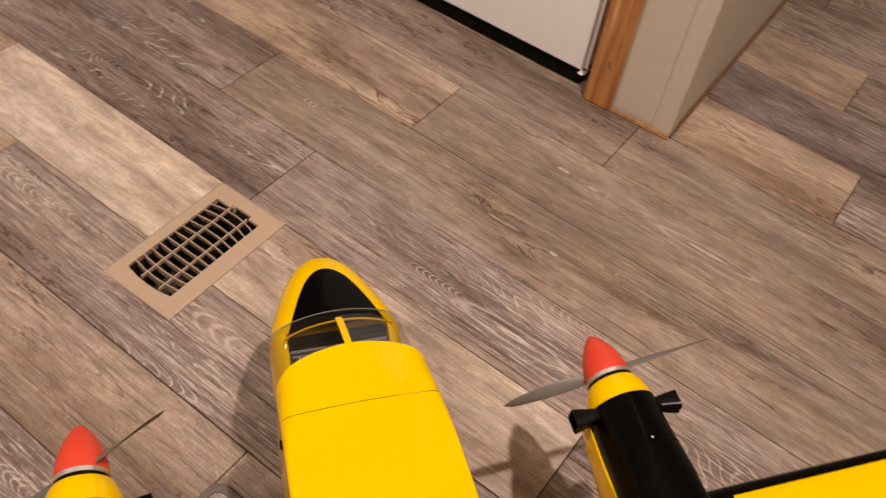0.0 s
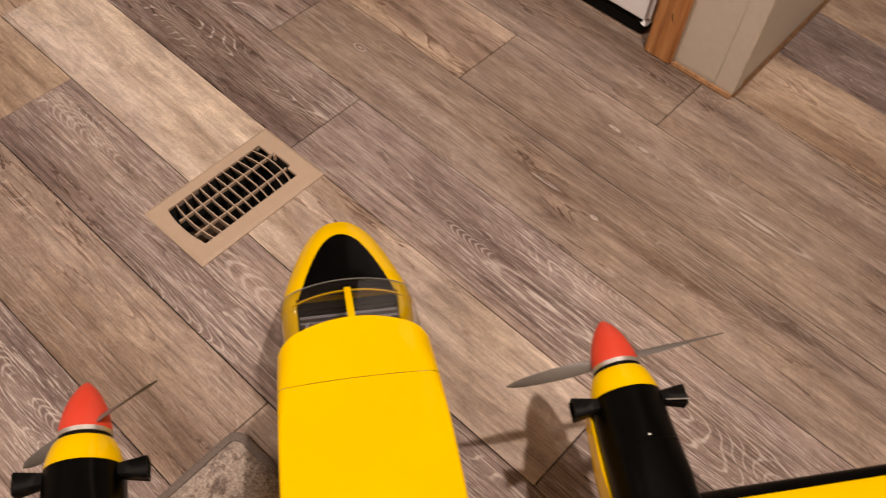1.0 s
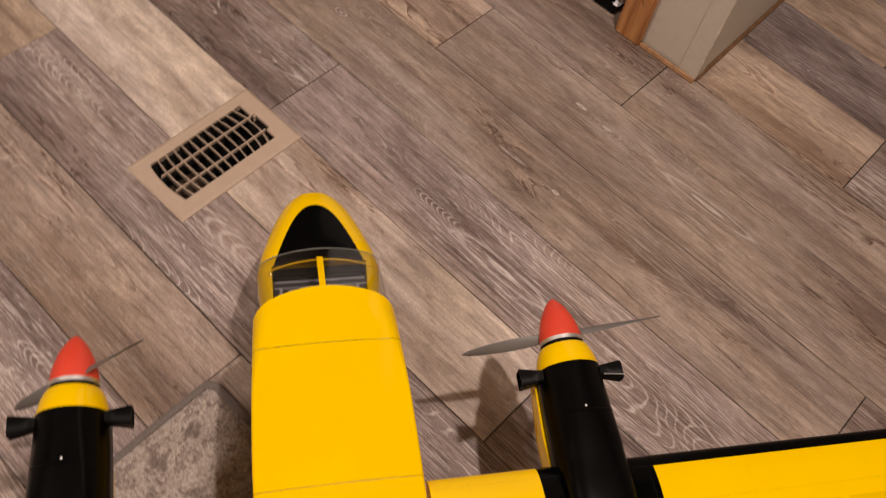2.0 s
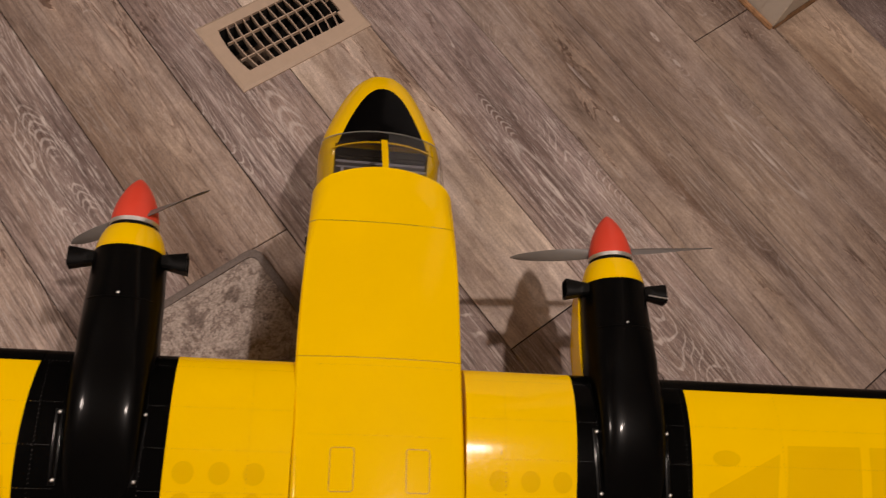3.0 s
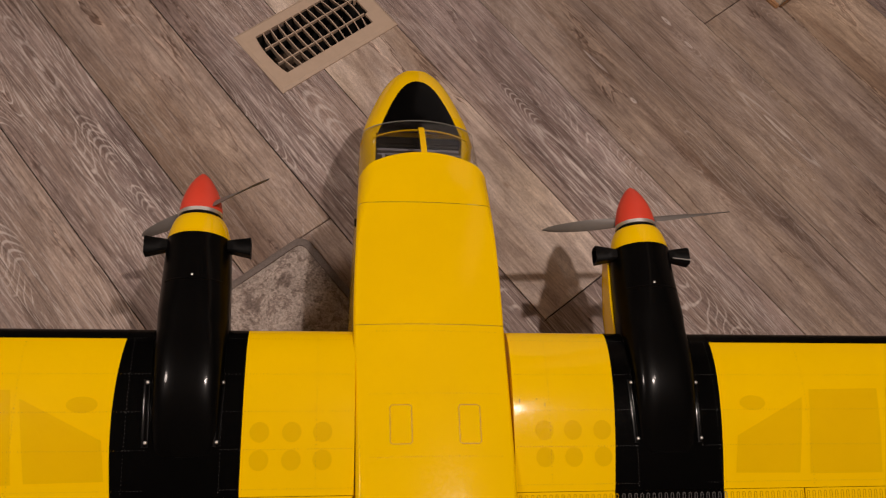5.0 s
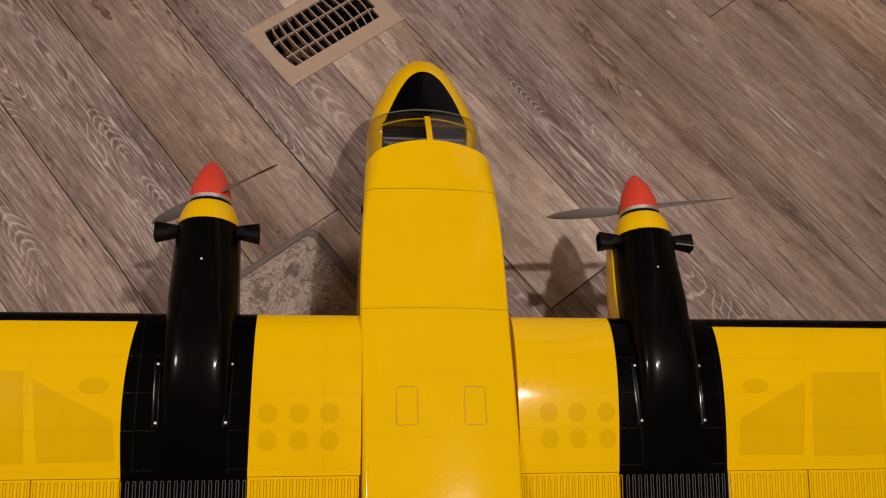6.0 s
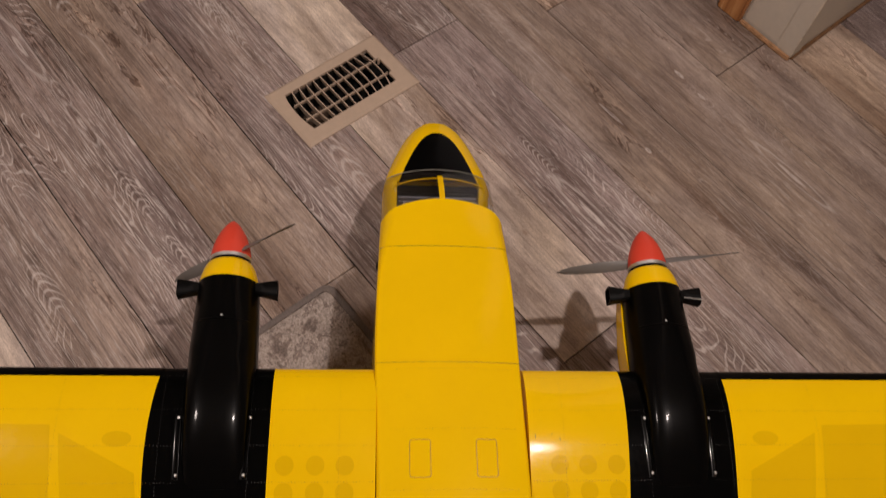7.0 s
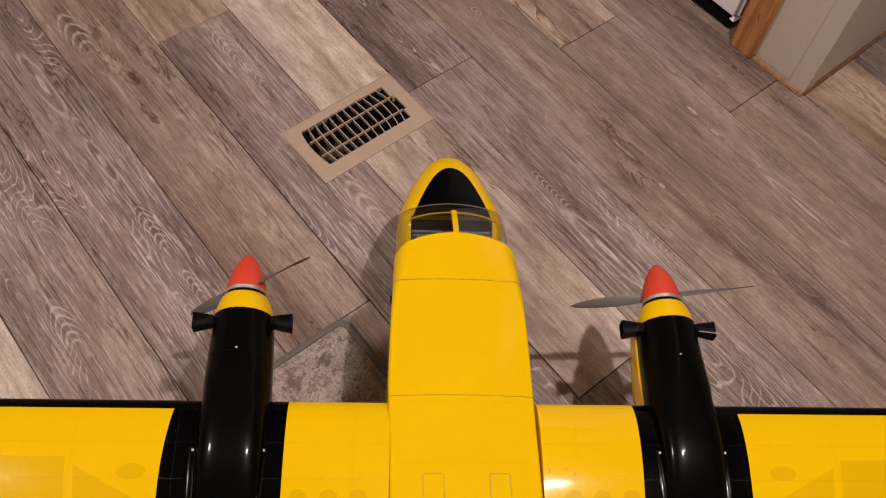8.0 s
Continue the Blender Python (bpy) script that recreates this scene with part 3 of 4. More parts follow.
def finger(bm, x, half=0.0014, line=0.00042, top=FLAP - 0.0030, end=TE + 0.006):
    """Outline of one pressed corrugation: a long slot with a round end, a little proud of the flap."""
    path = [(x - half, end), (x - half, (top + end) / 2), (x - half, top - half)]
    path += [(x + half * math.cos(t), top - half + half * math.sin(t)) for t in (math.pi * (1 - k / 6) for k in range(1, 6))]
    path += [(x + half, top - half), (x + half, (top + end) / 2), (x + half, end)]
    rows = []
    for i, (px, py) in enumerate(path):
        (ax, ay), (bx, by) = path[max(i - 1, 0)], path[min(i + 1, len(path) - 1)]
        l = math.hypot(bx - ax, by - ay)
        nx, ny = -(by - ay) / l * line, (bx - ax) / l * line
        rows.append([bm.verts.new((px + nx * k, py + ny * k, wing_top(py) + z)) for k, z in ((-1, 0.0002), (0, 0.0007), (1, 0.0002))])
    for a, c in zip(rows, rows[1:]):
        for j in range(2):
            bm.faces.new((a[j], a[j + 1], c[j + 1], c[j]))


SPAN = 0.93
for s in (-1, 1):
    bands = ((0.0860, 0.2015, YELLOW, "yellow inboard wing skin"), (0.2015, 0.326, BLACK, "glossy black wing band behind the engine"), (0.326, SPAN, YELLOW, "yellow outboard wing skin"))
    for a, c, material, label in bands:
        wing_panel("wing_skin", s * a, s * c, LE, FLAP + 0.0003, material, 0.0, label)
    # black de-icer boot on the outboard leading edge
    wing_panel("leading_edge_boot", s * 0.3252, s * (SPAN - 0.02), LE, 0.1475, BLACK, 0.0006, "black leading-edge boot")
    # flaps with corrugations
    for a, c, material in ((0.0875, 0.2010, YELLOW), (0.2020, 0.3255, BLACK), (0.3265, 0.415, YELLOW), (0.4165, 0.66, YELLOW), (0.662, 0.925, YELLOW)):
        flap = wing_panel("flap", s * a, s * c, FLAP - 0.0003, TE, material)
        bm = bmesh.new()
        count = round((min(c, 0.62) - a) / 0.0067)
        pitch = (min(c, 0.62) - a) / max(count, 1)
        for k in range(count):
            finger(bm, s * (a + pitch * (k + 0.5)))
        tagged(part("corrugation", bm, RIB_GREY if material is BLACK else YELLOW_RIB, flap, "pressed corrugation lines"), kind="stuff")
    # balsa showing through the film
    for cx in (0.119, 0.151, 0.184):
        for cy in (0.0445, 0.0160):
            part("lightening_hole", skin_patch([(s * (cx + 0.0003) + 0.0100 * math.cos(math.tau * i / 24), cy + 0.0106 * math.sin(math.tau * i / 24)) for i in range(24)]), YELLOW_SHADE, aircraft, "faint round hole under the film")
    part("servo_cover", skin_patch([(s * 0.363 + 0.0155 * math.cos(math.tau * i / 24), 0.0735 + 0.0085 * math.sin(math.tau * i / 24)) for i in range(24)]), YELLOW_SHADE, aircraft, "faint oval under the film")
    for poly in ([(0.341, 0.037), (0.424, 0.080), (0.412, -0.004), (0.336, -0.003)], [(0.434, 0.089), (0.519, 0.090), (0.512, -0.005), (0.424, -0.005)], [(0.530, 0.090), (0.615, 0.090), (0.610, -0.005), (0.524, -0.005)]):
        part("sheeting_panel", skin_patch(densify([(s * x, y) for x, y in poly])), YELLOW_SHADE, aircraft, "balsa sheeting showing through")
    # printed rivet rows
    def dots(bm, x0, x1, y0, y1, step):
        k = max(1, int(math.hypot(x1 - x0, y1 - y0) / step))
        for i in range(k + 1):
            x, y = x0 + (x1 - x0) * i / k, y0 + (y1 - y0) * i / k
            d = 0.00032
            z = 0.00045
            bm.faces.new([bm.verts.new((x + dx, y + dy, wing_top(y + dy) + z)) for dx, dy in ((-d, -d), (d, -d), (d, d), (-d, d))])

    for a, c, material in ((0.089, 0.200, LINE), (0.204, 0.222, LINE_GREY), (0.299, 0.324, LINE_GREY), (0.328, 0.60, LINE)):
        bm = bmesh.new()
        for y in (0.148, 0.106, 0.066, 0.027, -0.0125):
            dots(bm, s * a, s * c, y, y, 0.0034)
        if a in (0.089,):
            dots(bm, s * 0.126, s * 0.126, 0.150, -0.015, 0.0042)
        if a > 0.3:
            dots(bm, s * 0.428, s * 0.428, 0.142, -0.015, 0.0042)
        if a == 0.204:
            dots(bm, s * 0.2235, s * 0.2235, 0.145, -0.015, 0.0042)
        if a == 0.299:
            dots(bm, s * 0.319, s * 0.319, 0.145, -0.015, 0.0042)
        tagged(part("rivet_print", bm, material, aircraft, "printed rivet dots", smooth=False), kind="stuff")


# fuselage
def section(y, w, zb, zt, top_r, bot_r=None, n=10):
    """Rounded box section, from the top centre round to the other side."""
    bot_r = top_r if bot_r is None else bot_r
    pts = []
    for cx, cz, r, a0 in ((w, zt, top_r, 90), (w, zb, bot_r, 0), (-w, zb, bot_r, -90), (-w, zt, top_r, -180)):
        sx = 1 if cx > 0 else -1
        sz = 1 if cz == zt else -1
        for k in range(n):
            a = radians(a0 - 90 * k / (n - 1))
            # slightly domed roof and floor
            px, pz = cx - sx * r + r * math.cos(a), cz - sz * r + r * math.sin(a)
            if sz > 0 and w > 0:
                pz -= 0.006 * (px / w) ** 2
            pts.append((px, y, pz))
    for k in range(1, 10):
        px = -w + top_r + 2 * (w - top_r) * k / 10
        pts.append((px, y, zt - 0.006 * (px / w) ** 2 if w > 0 else zt))
    return pts


CABIN = [(-0.62, 0.018, 0.285, 0.318, 0.012), (-0.45, 0.045, 0.225, 0.327, 0.026), (-0.27, 0.078, 0.168, 0.334, 0.034), (-0.15, 0.0845, 0.152, 0.337, 0.022), (-0.05, 0.0848, 0.150, 0.338, 0.006), (0.10, 0.0848, 0.150, 0.338, 0.0035)]
for k, ya, yb in ((0, -0.62, 0.1628), (1, 0.1636, 0.3156), (2, 0.3164, 0.386)):
    rows = []
    steps = 26 if k == 0 else 8
    for i in range(steps + 1):
        y = ya + (yb - ya) * i / steps
        if y < 0.1:
            w, zb, zt, r = interp(y, CABIN)
        else:
            w = 0.0848 - 0.0060 * smoothstep(0.17, 0.40, y)
            zb, zt, r = 0.150 + 0.006 * smoothstep(0.3, 0.4, y), 0.338 - 0.002 * smoothstep(0.33, 0.39, y), 0.0035 + 0.0175 * smoothstep(0.26, 0.375, y)
        rows.append(section(y, w, zb, zt, r))
    if k == 2:
        # roof lip curves down into the windscreen: the edge is further forward on the centre line
        rows = [[(x, y - ((0.021 * (x / 0.08) ** 2 + 0.008 * (x / 0.08) ** 8) * (i / (len(rows) - 1)) ** 2), z) for x, y, z in row] for i, row in enumerate(rows)]
    part("fuselage_shell", loft(rows, k == 0, False), YELLOW, aircraft, ("yellow rear fuselage", "yellow front roof hatch", "yellow cockpit roof")[k])
seam = bmesh.new()
for y in (0.1632, 0.3160):
    w = 0.0846 - 0.0060 * smoothstep(0.17, 0.40, y)
    loft([section(y - 0.0004, w - 0.0006, 0.151, 0.3373, 0.0035 + 0.0175 * smoothstep(0.26, 0.375, y)), section(y + 0.0004, w - 0.0006, 0.151, 0.3373, 0.0035 + 0.0175 * smoothstep(0.26, 0.375, y))], True, True, bm=seam)
part("hatch_seam", seam, LINE, aircraft, "thin brown hatch joint")

# nose: lower shell with a hood, windscreen above
NOSE = [(0.385, 0.0775, 0.157, 0.270, 0.030), (0.42, 0.0765, 0.160, 0.284, 0.032), (0.445, 0.0740, 0.165, 0.292, 0.034), (0.47, 0.0690, 0.174, 0.291, 0.036), (0.49, 0.0625, 0.184, 0.289, 0.038), (0.51, 0.0545, 0.197, 0.286, 0.036), (0.525, 0.0475, 0.208, 0.282, 0.032), (0.538, 0.0398, 0.221, 0.277, 0.026), (0.547, 0.0318, 0.233, 0.272, 0.019), (0.555, 0.0215, 0.243, 0.267, 0.0115), (0.559, 0.0085, 0.251, 0.259, 0.0040)]


def nose_row(y, grow=0.0):
    w, zb, zt, r = interp(y, NOSE)
    return section(y, w + grow, zb - grow, zt + grow, min(r, w * 0.96, (zt - zb) * 0.48), n=12)


part("nose_cone", loft([nose_row(0.442 + 0.117 * math.sin(math.pi / 2 * i / 22)) for i in range(23)], True, True), YELLOW, aircraft, "yellow rounded nose")


def nose_top(x, y):
    """Height of the nose's upper skin."""
    row = nose_row(y)
    top = sorted(((abs(p[0]), p[2]) for p in row if p[2] > (row[0][2] - 0.04)), key=lambda q: q[0])
    ax = abs(x)
    for (xa, za), (xb, zb) in zip(top, top[1:]):
        if xa <= ax <= xb and xb > xa:
            return za + (zb - za) * (ax - xa) / (xb - xa)
    return top[0][1] if ax < top[0][0] else top[-1][1]


def nose_patch(y0, y1, half, material, name, label, lift=0.0006, n=26, m=14):
    bm = bmesh.new()
    rows = []
    for i in range(n + 1):
        u = math.sin(math.pi / 2 * i / n)
        y = y0 + (y1 - y0) * u
        h = half(min(u, 1.0))
        rows.append([bm.verts.new((h * (2 * j / m - 1), y, nose_top(h * (2 * j / m - 1), y) + lift)) for j in range(m + 1)])
    for a, c in zip(rows, rows[1:]):
        for j in range(m):
            bm.faces.new((a[j], a[j + 1], c[j + 1], c[j]))
    return part(name, bm, material, aircraft, label)


nose_patch(0.4400, 0.5265, lambda u: 0.0535 * (1 - u ** 0.9) ** 0.48 * (1 - 0.04 * u) + 0.0002, BLACK_PLASTIC, "antiglare_panel", "glossy black anti-glare panel")

# cockpit tub and instrument panel under the windscreen
tub = bmesh.new()
loft([[(x, y, z) for x, z in ((-0.0550, 0.252), (-0.0550, 0.17), (0.0550, 0.17), (0.0550, 0.252))] for y in (0.36, 0.443)], True, True, False, tub)
part("cockpit_tub", tub, DARK, aircraft, "dark empty cockpit")
part("coaming", box_bm(-0.0545, 0.0545, 0.428, 0.4435, 0.262, 0.279, 0.003), BLACK_MATT, aircraft)
panel = part("instrument_panel", box_bm(-0.054, 0.054, 0.4245, 0.4275, 0.225, 0.272, 0.001), GREY_PANEL, aircraft, "grey instrument panel")
part("cockpit_bar", box_bm(-0.054, 0.054, 0.4110, 0.4130, 0.281, 0.284, 0.0008), GREY_PANEL, aircraft, "grey-blue cockpit bar")
part("cockpit_screen", box_bm(-0.037, -0.024, 0.4035, 0.4095, 0.280, 0.284, 0.0008), GREY_PANEL, aircraft, "grey instrument hood")
for px in (-0.046, -0.0205, -0.0115, 0.0145, 0.0245, 0.043):
    part("seat_back", box_bm(px - 0.0018, px + 0.0018, 0.394, 0.411, 0.279, 0.285, 0.0008), GREY_PANEL, aircraft, "grey seat frame")
for px, wd in ((-0.034, 0.012), (-0.019, 0.007), (0.008, 0.010), (0.031, 0.013)):
    part("seat_cushion", box_bm(px - wd / 2, px + wd / 2, 0.396, 0.4085, 0.270, 0.2755, 0.0015), GREY_PANEL, aircraft, "grey seat cushion")
part("seat_rail", box_bm(-0.054, 0.054, 0.3895, 0.3925, 0.284, 0.288, 0.001), GREY_PANEL, aircraft, "grey cross rail")


for s in (-1, 1):
    sh = bmesh.new()
    rings = []
    for i in range(8):
        y = 0.374 + (0.4432 - 0.374) * i / 7
        w, zb, zt, r = interp(max(y, 0.385), NOSE)
        w -= 0.0065 * smoothstep(0.4432, 0.39, y)
        top = 0.262 + 0.0225 * smoothstep(0.385, 0.4432, y)
        ring = [(0.0556, zb), (0.0556, top)] + [(0.0556 + (w - 0.0556) * math.sin(a), top - 0.046 + 0.046 * math.cos(a)) for a in (math.pi / 2 * k / 8 for k in range(1, 9))] + [(w, zb + 0.02), (w - 0.02, zb)]
        rings.append([(s * x, y, z) for x, z in ring])
    part("cockpit_side", loft(rings, bm=sh), YELLOW, aircraft, "yellow cockpit side wall")


def screen_rows(grow):
    rows = []
    for i in range(9):
        u = i / 8
        y = 0.383 + (0.4565 - 0.383) * u
        w = 0.0772 - 0.0045 * u + grow
        zt = 0.333 - (0.333 - 0.2935) * u + grow + 0.004 * math.sin(math.pi * u)
        row = []
        for k in range(25):
            v = k / 24 * 2 - 1
            x = w * math.sin(v * math.pi / 2)
            fall = 1 - abs(math.cos(v * math.pi / 2)) ** 0.55
            back = 0.014 * (x / 0.08) ** 2
            row.append((x, y - back * (1 - 0.3 * u), zt - fall * (zt - 0.255)))
        rows.append(row)
    return rows


rows_a, rows_b = screen_rows(0.0014), screen_rows(0.0006)
scr = bmesh.new()
loft([a + c[::-1] for a, c in zip(rows_a, rows_b)], True, True, True, scr)
wind = part("windscreen", scr, CLEAR, aircraft, "clear bowed plastic windscreen")
post = bmesh.new()
loft([[(-0.0036, r[12][1], r[12][2] + 0.0006), (0.0036, r[12][1], r[12][2] + 0.0006), (0.0036, r[12][1], r[12][2] - 0.002), (-0.0036, r[12][1], r[12][2] - 0.002)] for r in rows_a[:7]], True, True, True, post)
part("centre_post", post, YELLOW, wind, "yellow centre post")
sill = bmesh.new()
loft([[(x, y - 0.0050, z + 0.0012), (x, y - 0.0031, z + 0.0008), (x, y - 0.0031, z - 0.001), (x, y - 0.0050, z - 0.001)] for x, y, z in rows_a[6][5:20]], True, True, True, sill)
part("sill_strip", sill, YELLOW_SHADE, wind, "thin yellow sill strip")
lip = bmesh.new()
loft([[(x, y - 0.0007, z), (x, y, z + 0.0009), (x, y + 0.0007, z), (x, y, z - 0.0006)] for x, y, z in rows_a[8]], True, True, True, lip)
part("canopy_lip", lip, LIP, wind, "pale cut front edge of the canopy")

part("side_latch", box_bm(-0.0866, -0.0815, 0.299, 0.309, 0.298, 0.304, 0.0010), BLACK_MATT, aircraft, "small black latch on the fuselage side")

# printed hatches, rivet rows and screws on the roof
def roof_z(x, y):
    w, zb, zt, r = interp(min(y, 0.0999), CABIN) if y < 0.1 else (0.0848, 0.15, 0.338, 0.030)
    return zt - 0.006 * (x / w) ** 2


for cx in (-0.0375, 0.0365):
    bm = bmesh.new()
    path = []
    for qx, qy, a0 in ((0.0115, 0.0210, 0), (-0.0115, 0.0210, 90), (-0.0115, -0.0210, 180), (0.0115, -0.0210, 270)):
        for k in range(5):
            a = radians(a0 + 22.5 * k)
            path.append((cx + qx - 0.003 * (1 if qx > 0 else -1) + 0.003 * math.cos(a), 0.0505 + qy - 0.003 * (1 if qy > 0 else -1) + 0.003 * math.sin(a)))
    path = path + path[:1]
    for (xa, ya), (xb, yb) in zip(path, path[1:]):
        dx, dy = xb - xa, yb - ya
        l = math.hypot(dx, dy) or 1
        nx, ny = -dy / l * 0.00035, dx / l * 0.00035
        bm.faces.new([bm.verts.new((x, y, roof_z(x, y) + 0.0003)) for x, y in ((xa + nx, ya + ny), (xb + nx, yb + ny), (xb - nx, yb - ny), (xa - nx, ya - ny))])
    part("roof_hatch_outline", bm, LINE, aircraft, "printed rounded hatch outline", smooth=False)
bm = bmesh.new()
for y in (0.155, 0.084, 0.016, -0.06):
    for i in range(40):
        x = -0.070 + 0.140 * i / 39
        d = 0.0003
        bm.faces.new([bm.verts.new((x + dx, y + dy, roof_z(x, y) + 0.0003)) for dx, dy in ((-d, -d), (d, -d), (d, d), (-d, d))])
tagged(part("roof_rivet_print", bm, LINE, aircraft, "printed rivet dots", smooth=False), kind="stuff")


# engines
def screw(parent, x, y, z, r=0.0019):
    bm = bmesh.new()
    bmesh.ops.create_uvsphere(bm, u_segments=12, v_segments=6, radius=r)
    for v in bm.verts:
        v.co = Vector((v.co.x + x, v.co.y + y, v.co.z * 0.6 + z))
    return part("screw", bm, SILVER, parent, "bright screw head")


NZ = 0.3145  # thrust line


def engine(s):
    cx = s * 0.2600
    nac = part("engine_cowl", nacelle_upper(cx), BLACK_PLASTIC, aircraft, "glossy black moulded engine cowl")
    part("lower_cowl", nacelle_lower(cx - 0.0030), YELLOW, nac, "yellow lower engine cowl")
    part("nose_ring", lathe([(0.2660, 0.0356), (0.275, 0.0340), (0.2840, 0.0315), (0.2905, 0.0288), (0.2930, 0.0268), (0.2932, 0.0235)], (cx, NZ), 40, True, True), YELLOW, nac, "yellow cowl ring")
    part("gap_collar", lathe([(0.2930, 0.0245), (0.2975, 0.0245)], (cx, NZ), 32), BLACK_MATT, nac)
    part("spinner_backplate", lathe([(0.2972, 0.0240), (0.2978, 0.0252), (0.3022, 0.0252), (0.3026, 0.0240)], (cx, NZ), 40), SILVER, nac, "polished silver backplate")
    spin = part("spinner", lathe([(0.3024 + 0.0546 * u, 0.0243 * max(0.0, 1 - u ** 1.75) ** 0.72) for u in (0, .06, .12, .2, .3, .4, .5, .6, .7, .78, .85, .9, .94, .97, .99, 0.998)], (cx, NZ), 40), RED, nac, "red spinner")
    # bolt holes and blades
    turn = radians(17 if s > 0 else 45)
    for k in range(2):
        a = turn + math.pi * k
        bm = bmesh.new()
        rings = []
        for i in range(13):
            u = i / 12
            r = 0.012 + (0.115 - 0.012) * u
            chord = 0.0065 + 0.0085 * math.sin(math.pi * min(1, 0.12 + 0.80 * u)) ** 1.0
            if u > 0.86:
                chord *= max(0.12, 1 - ((u - 0.86) / 0.15) ** 2)
            tw = -radians(64 - 44 * u)
            th = 0.0017 * (1 - 0.6 * u)
            ring = []
            for q in range(8):
                b = math.tau * q / 8
                du, dv = chord * 0.5 * math.cos(b), th * math.sin(b)
                t, ax = du * math.cos(tw) - dv * math.sin(tw), du * math.sin(tw) + dv * math.cos(tw)
                ring.append((cx + r * math.cos(a) - t * math.sin(a), 0.3100 + ax, NZ + r * math.sin(a) + t * math.cos(a)))
            rings.append(ring)
        part("propeller_blade", loft(rings, bm=bm), GREY_PROP, nac, "thin grey propeller blade")
    # exhaust stacks, flared and flattened
    for side in (-1, 1):
        rings = []
        for u in (0, 0.25, 0.5, 0.75, 1.0):
            x = cx + side * (0.031 + 0.0275 * u)
            hy, hz = 0.0062 + 0.0046 * u, 0.0062 + 0.0030 * u
            rings.append([(x, 0.2590 + hy * 1.0 * c, NZ + 0.008 + hz * d - 0.003 * u) for c, d in ((1, -0.7), (1, 0.7), (0.7, 1), (-0.7, 1), (-1, 0.7), (-1, -0.7), (-0.7, -1), (0.7, -1))])
        inner = [[(x + (-side * 0.0 if i == 0 else -side * 0.010), 0.2590 + (y - 0.2590) * 0.82, NZ + 0.005 + (z - NZ - 0.005) * 0.78) for x, y, z in rings[-1]] for i in range(2)]
        part("exhaust_pipe", loft(rings + inner, True, True), BLACK_MATT, nac, "black flared exhaust stack")
        if s > 0 and side > 0:
            edge = [[(cx + 0.035 + 0.0225 * u + dx, 0.2535 - 0.0030 * u + dy, NZ + 0.0168 + 0.0012 * u + dz) for dx, dy, dz in ((0, 0.0007, 0), (0, 0, 0.0005), (0, -0.0007, 0))] for u in (0, 0.33, 0.66, 1.0)]
            part("worn_edge", loft(edge), SILVER, nac, "thin bright silver edge")
    screw(nac, cx - 0.0005, 0.2135, NZ + 0.0357)
    # two screwed flanges: (x at the front screw, x at the rear screw)
    for front, rear in (((-0.0385, -0.0357), (0.0378, 0.0375)) if s > 0 else ((-0.0397, -0.0378), (0.0364, 0.0330))):
        screw(nac, cx + front, 0.0965, wing_top(0.0965) + 0.0022)
        screw(nac, cx + rear, 0.0345, wing_top(0.0345) + 0.0022)
        rail = bmesh.new()
        rings = []
        for i in range(10):
            y = 0.030 + 0.070 * i / 9
            x = cx + rear + (front - rear) * (y - 0.0345) / 0.062
            z = wing_top(y)
            rings.append([(x - 0.0045, y, z - 0.001), (x - 0.0040, y, z + 0.0012), (x - 0.0012, y, z + 0.0014), (x - 0.0002, y, z + 0.0022), (x + 0.0008, y, z + 0.0014), (x + 0.0022, y, z + 0.0010), (x + 0.0028, y, z - 0.001)])
        part("cowl_flange", loft(rings, bm=rail), BLACK_PLASTIC, nac, "black screwed cowl flange")
    part("cowl_joint", loft([cowl_ring(cx, y, g)[5:20] for y, g in ((0.2078, 0.0), (0.2084, 0.0006), (0.2094, 0.0006), (0.2100, 0.0))], False, False, False), BLACK_PLASTIC, nac, "fine raised cowl joint")
    return nac


def cowl_ring(cx, y, grow=0.0):
    w = interp(y, [(0.02, 0.0320), (0.05, 0.0350), (0.10, 0.0368), (0.16, 0.0382), (0.22, 0.0372), (0.2662, 0.0354)])[0] + grow
    if y > 0.165:
        top = 0.3520 + (NZ + 0.0354 - 0.3520) * smoothstep(0.165, 0.2662, y)
    else:
        v = (0.165 - y) / 0.145
        top = wing_top(0.020) + 0.0008 + (0.3520 - wing_top(0.020) - 0.0008) * (1 - v ** 2.6) + 0.004 * math.sin(math.pi * v) ** 2
    top += grow
    base = NZ - 0.008 if y > 0.15 else max(NZ - 0.008, wing_top(y) - 0.010)
    zc = max(NZ if y > 0.17 else base, base)
    ring = []
    for q in range(25):
        a = math.pi * q / 24
        e = 1.0 - 0.40 * smoothstep(0.25, 0.14, y)
        ca, sa = math.cos(a), math.sin(a)
        ring.append((cx + w * (1 if ca >= 0 else -1) * abs(ca) ** e, y, zc + (top - zc) * abs(sa) ** e))
    return ring + [(cx - w, y, zc - 0.012), (cx + w, y, zc - 0.012)]


def nacelle_upper(cx):
    """Round cowl that fairs back over the wing and closes on its upper skin."""
    return loft([cowl_ring(cx, 0.2662 + (0.020 - 0.2662) * i / 24) for i in range(25)])


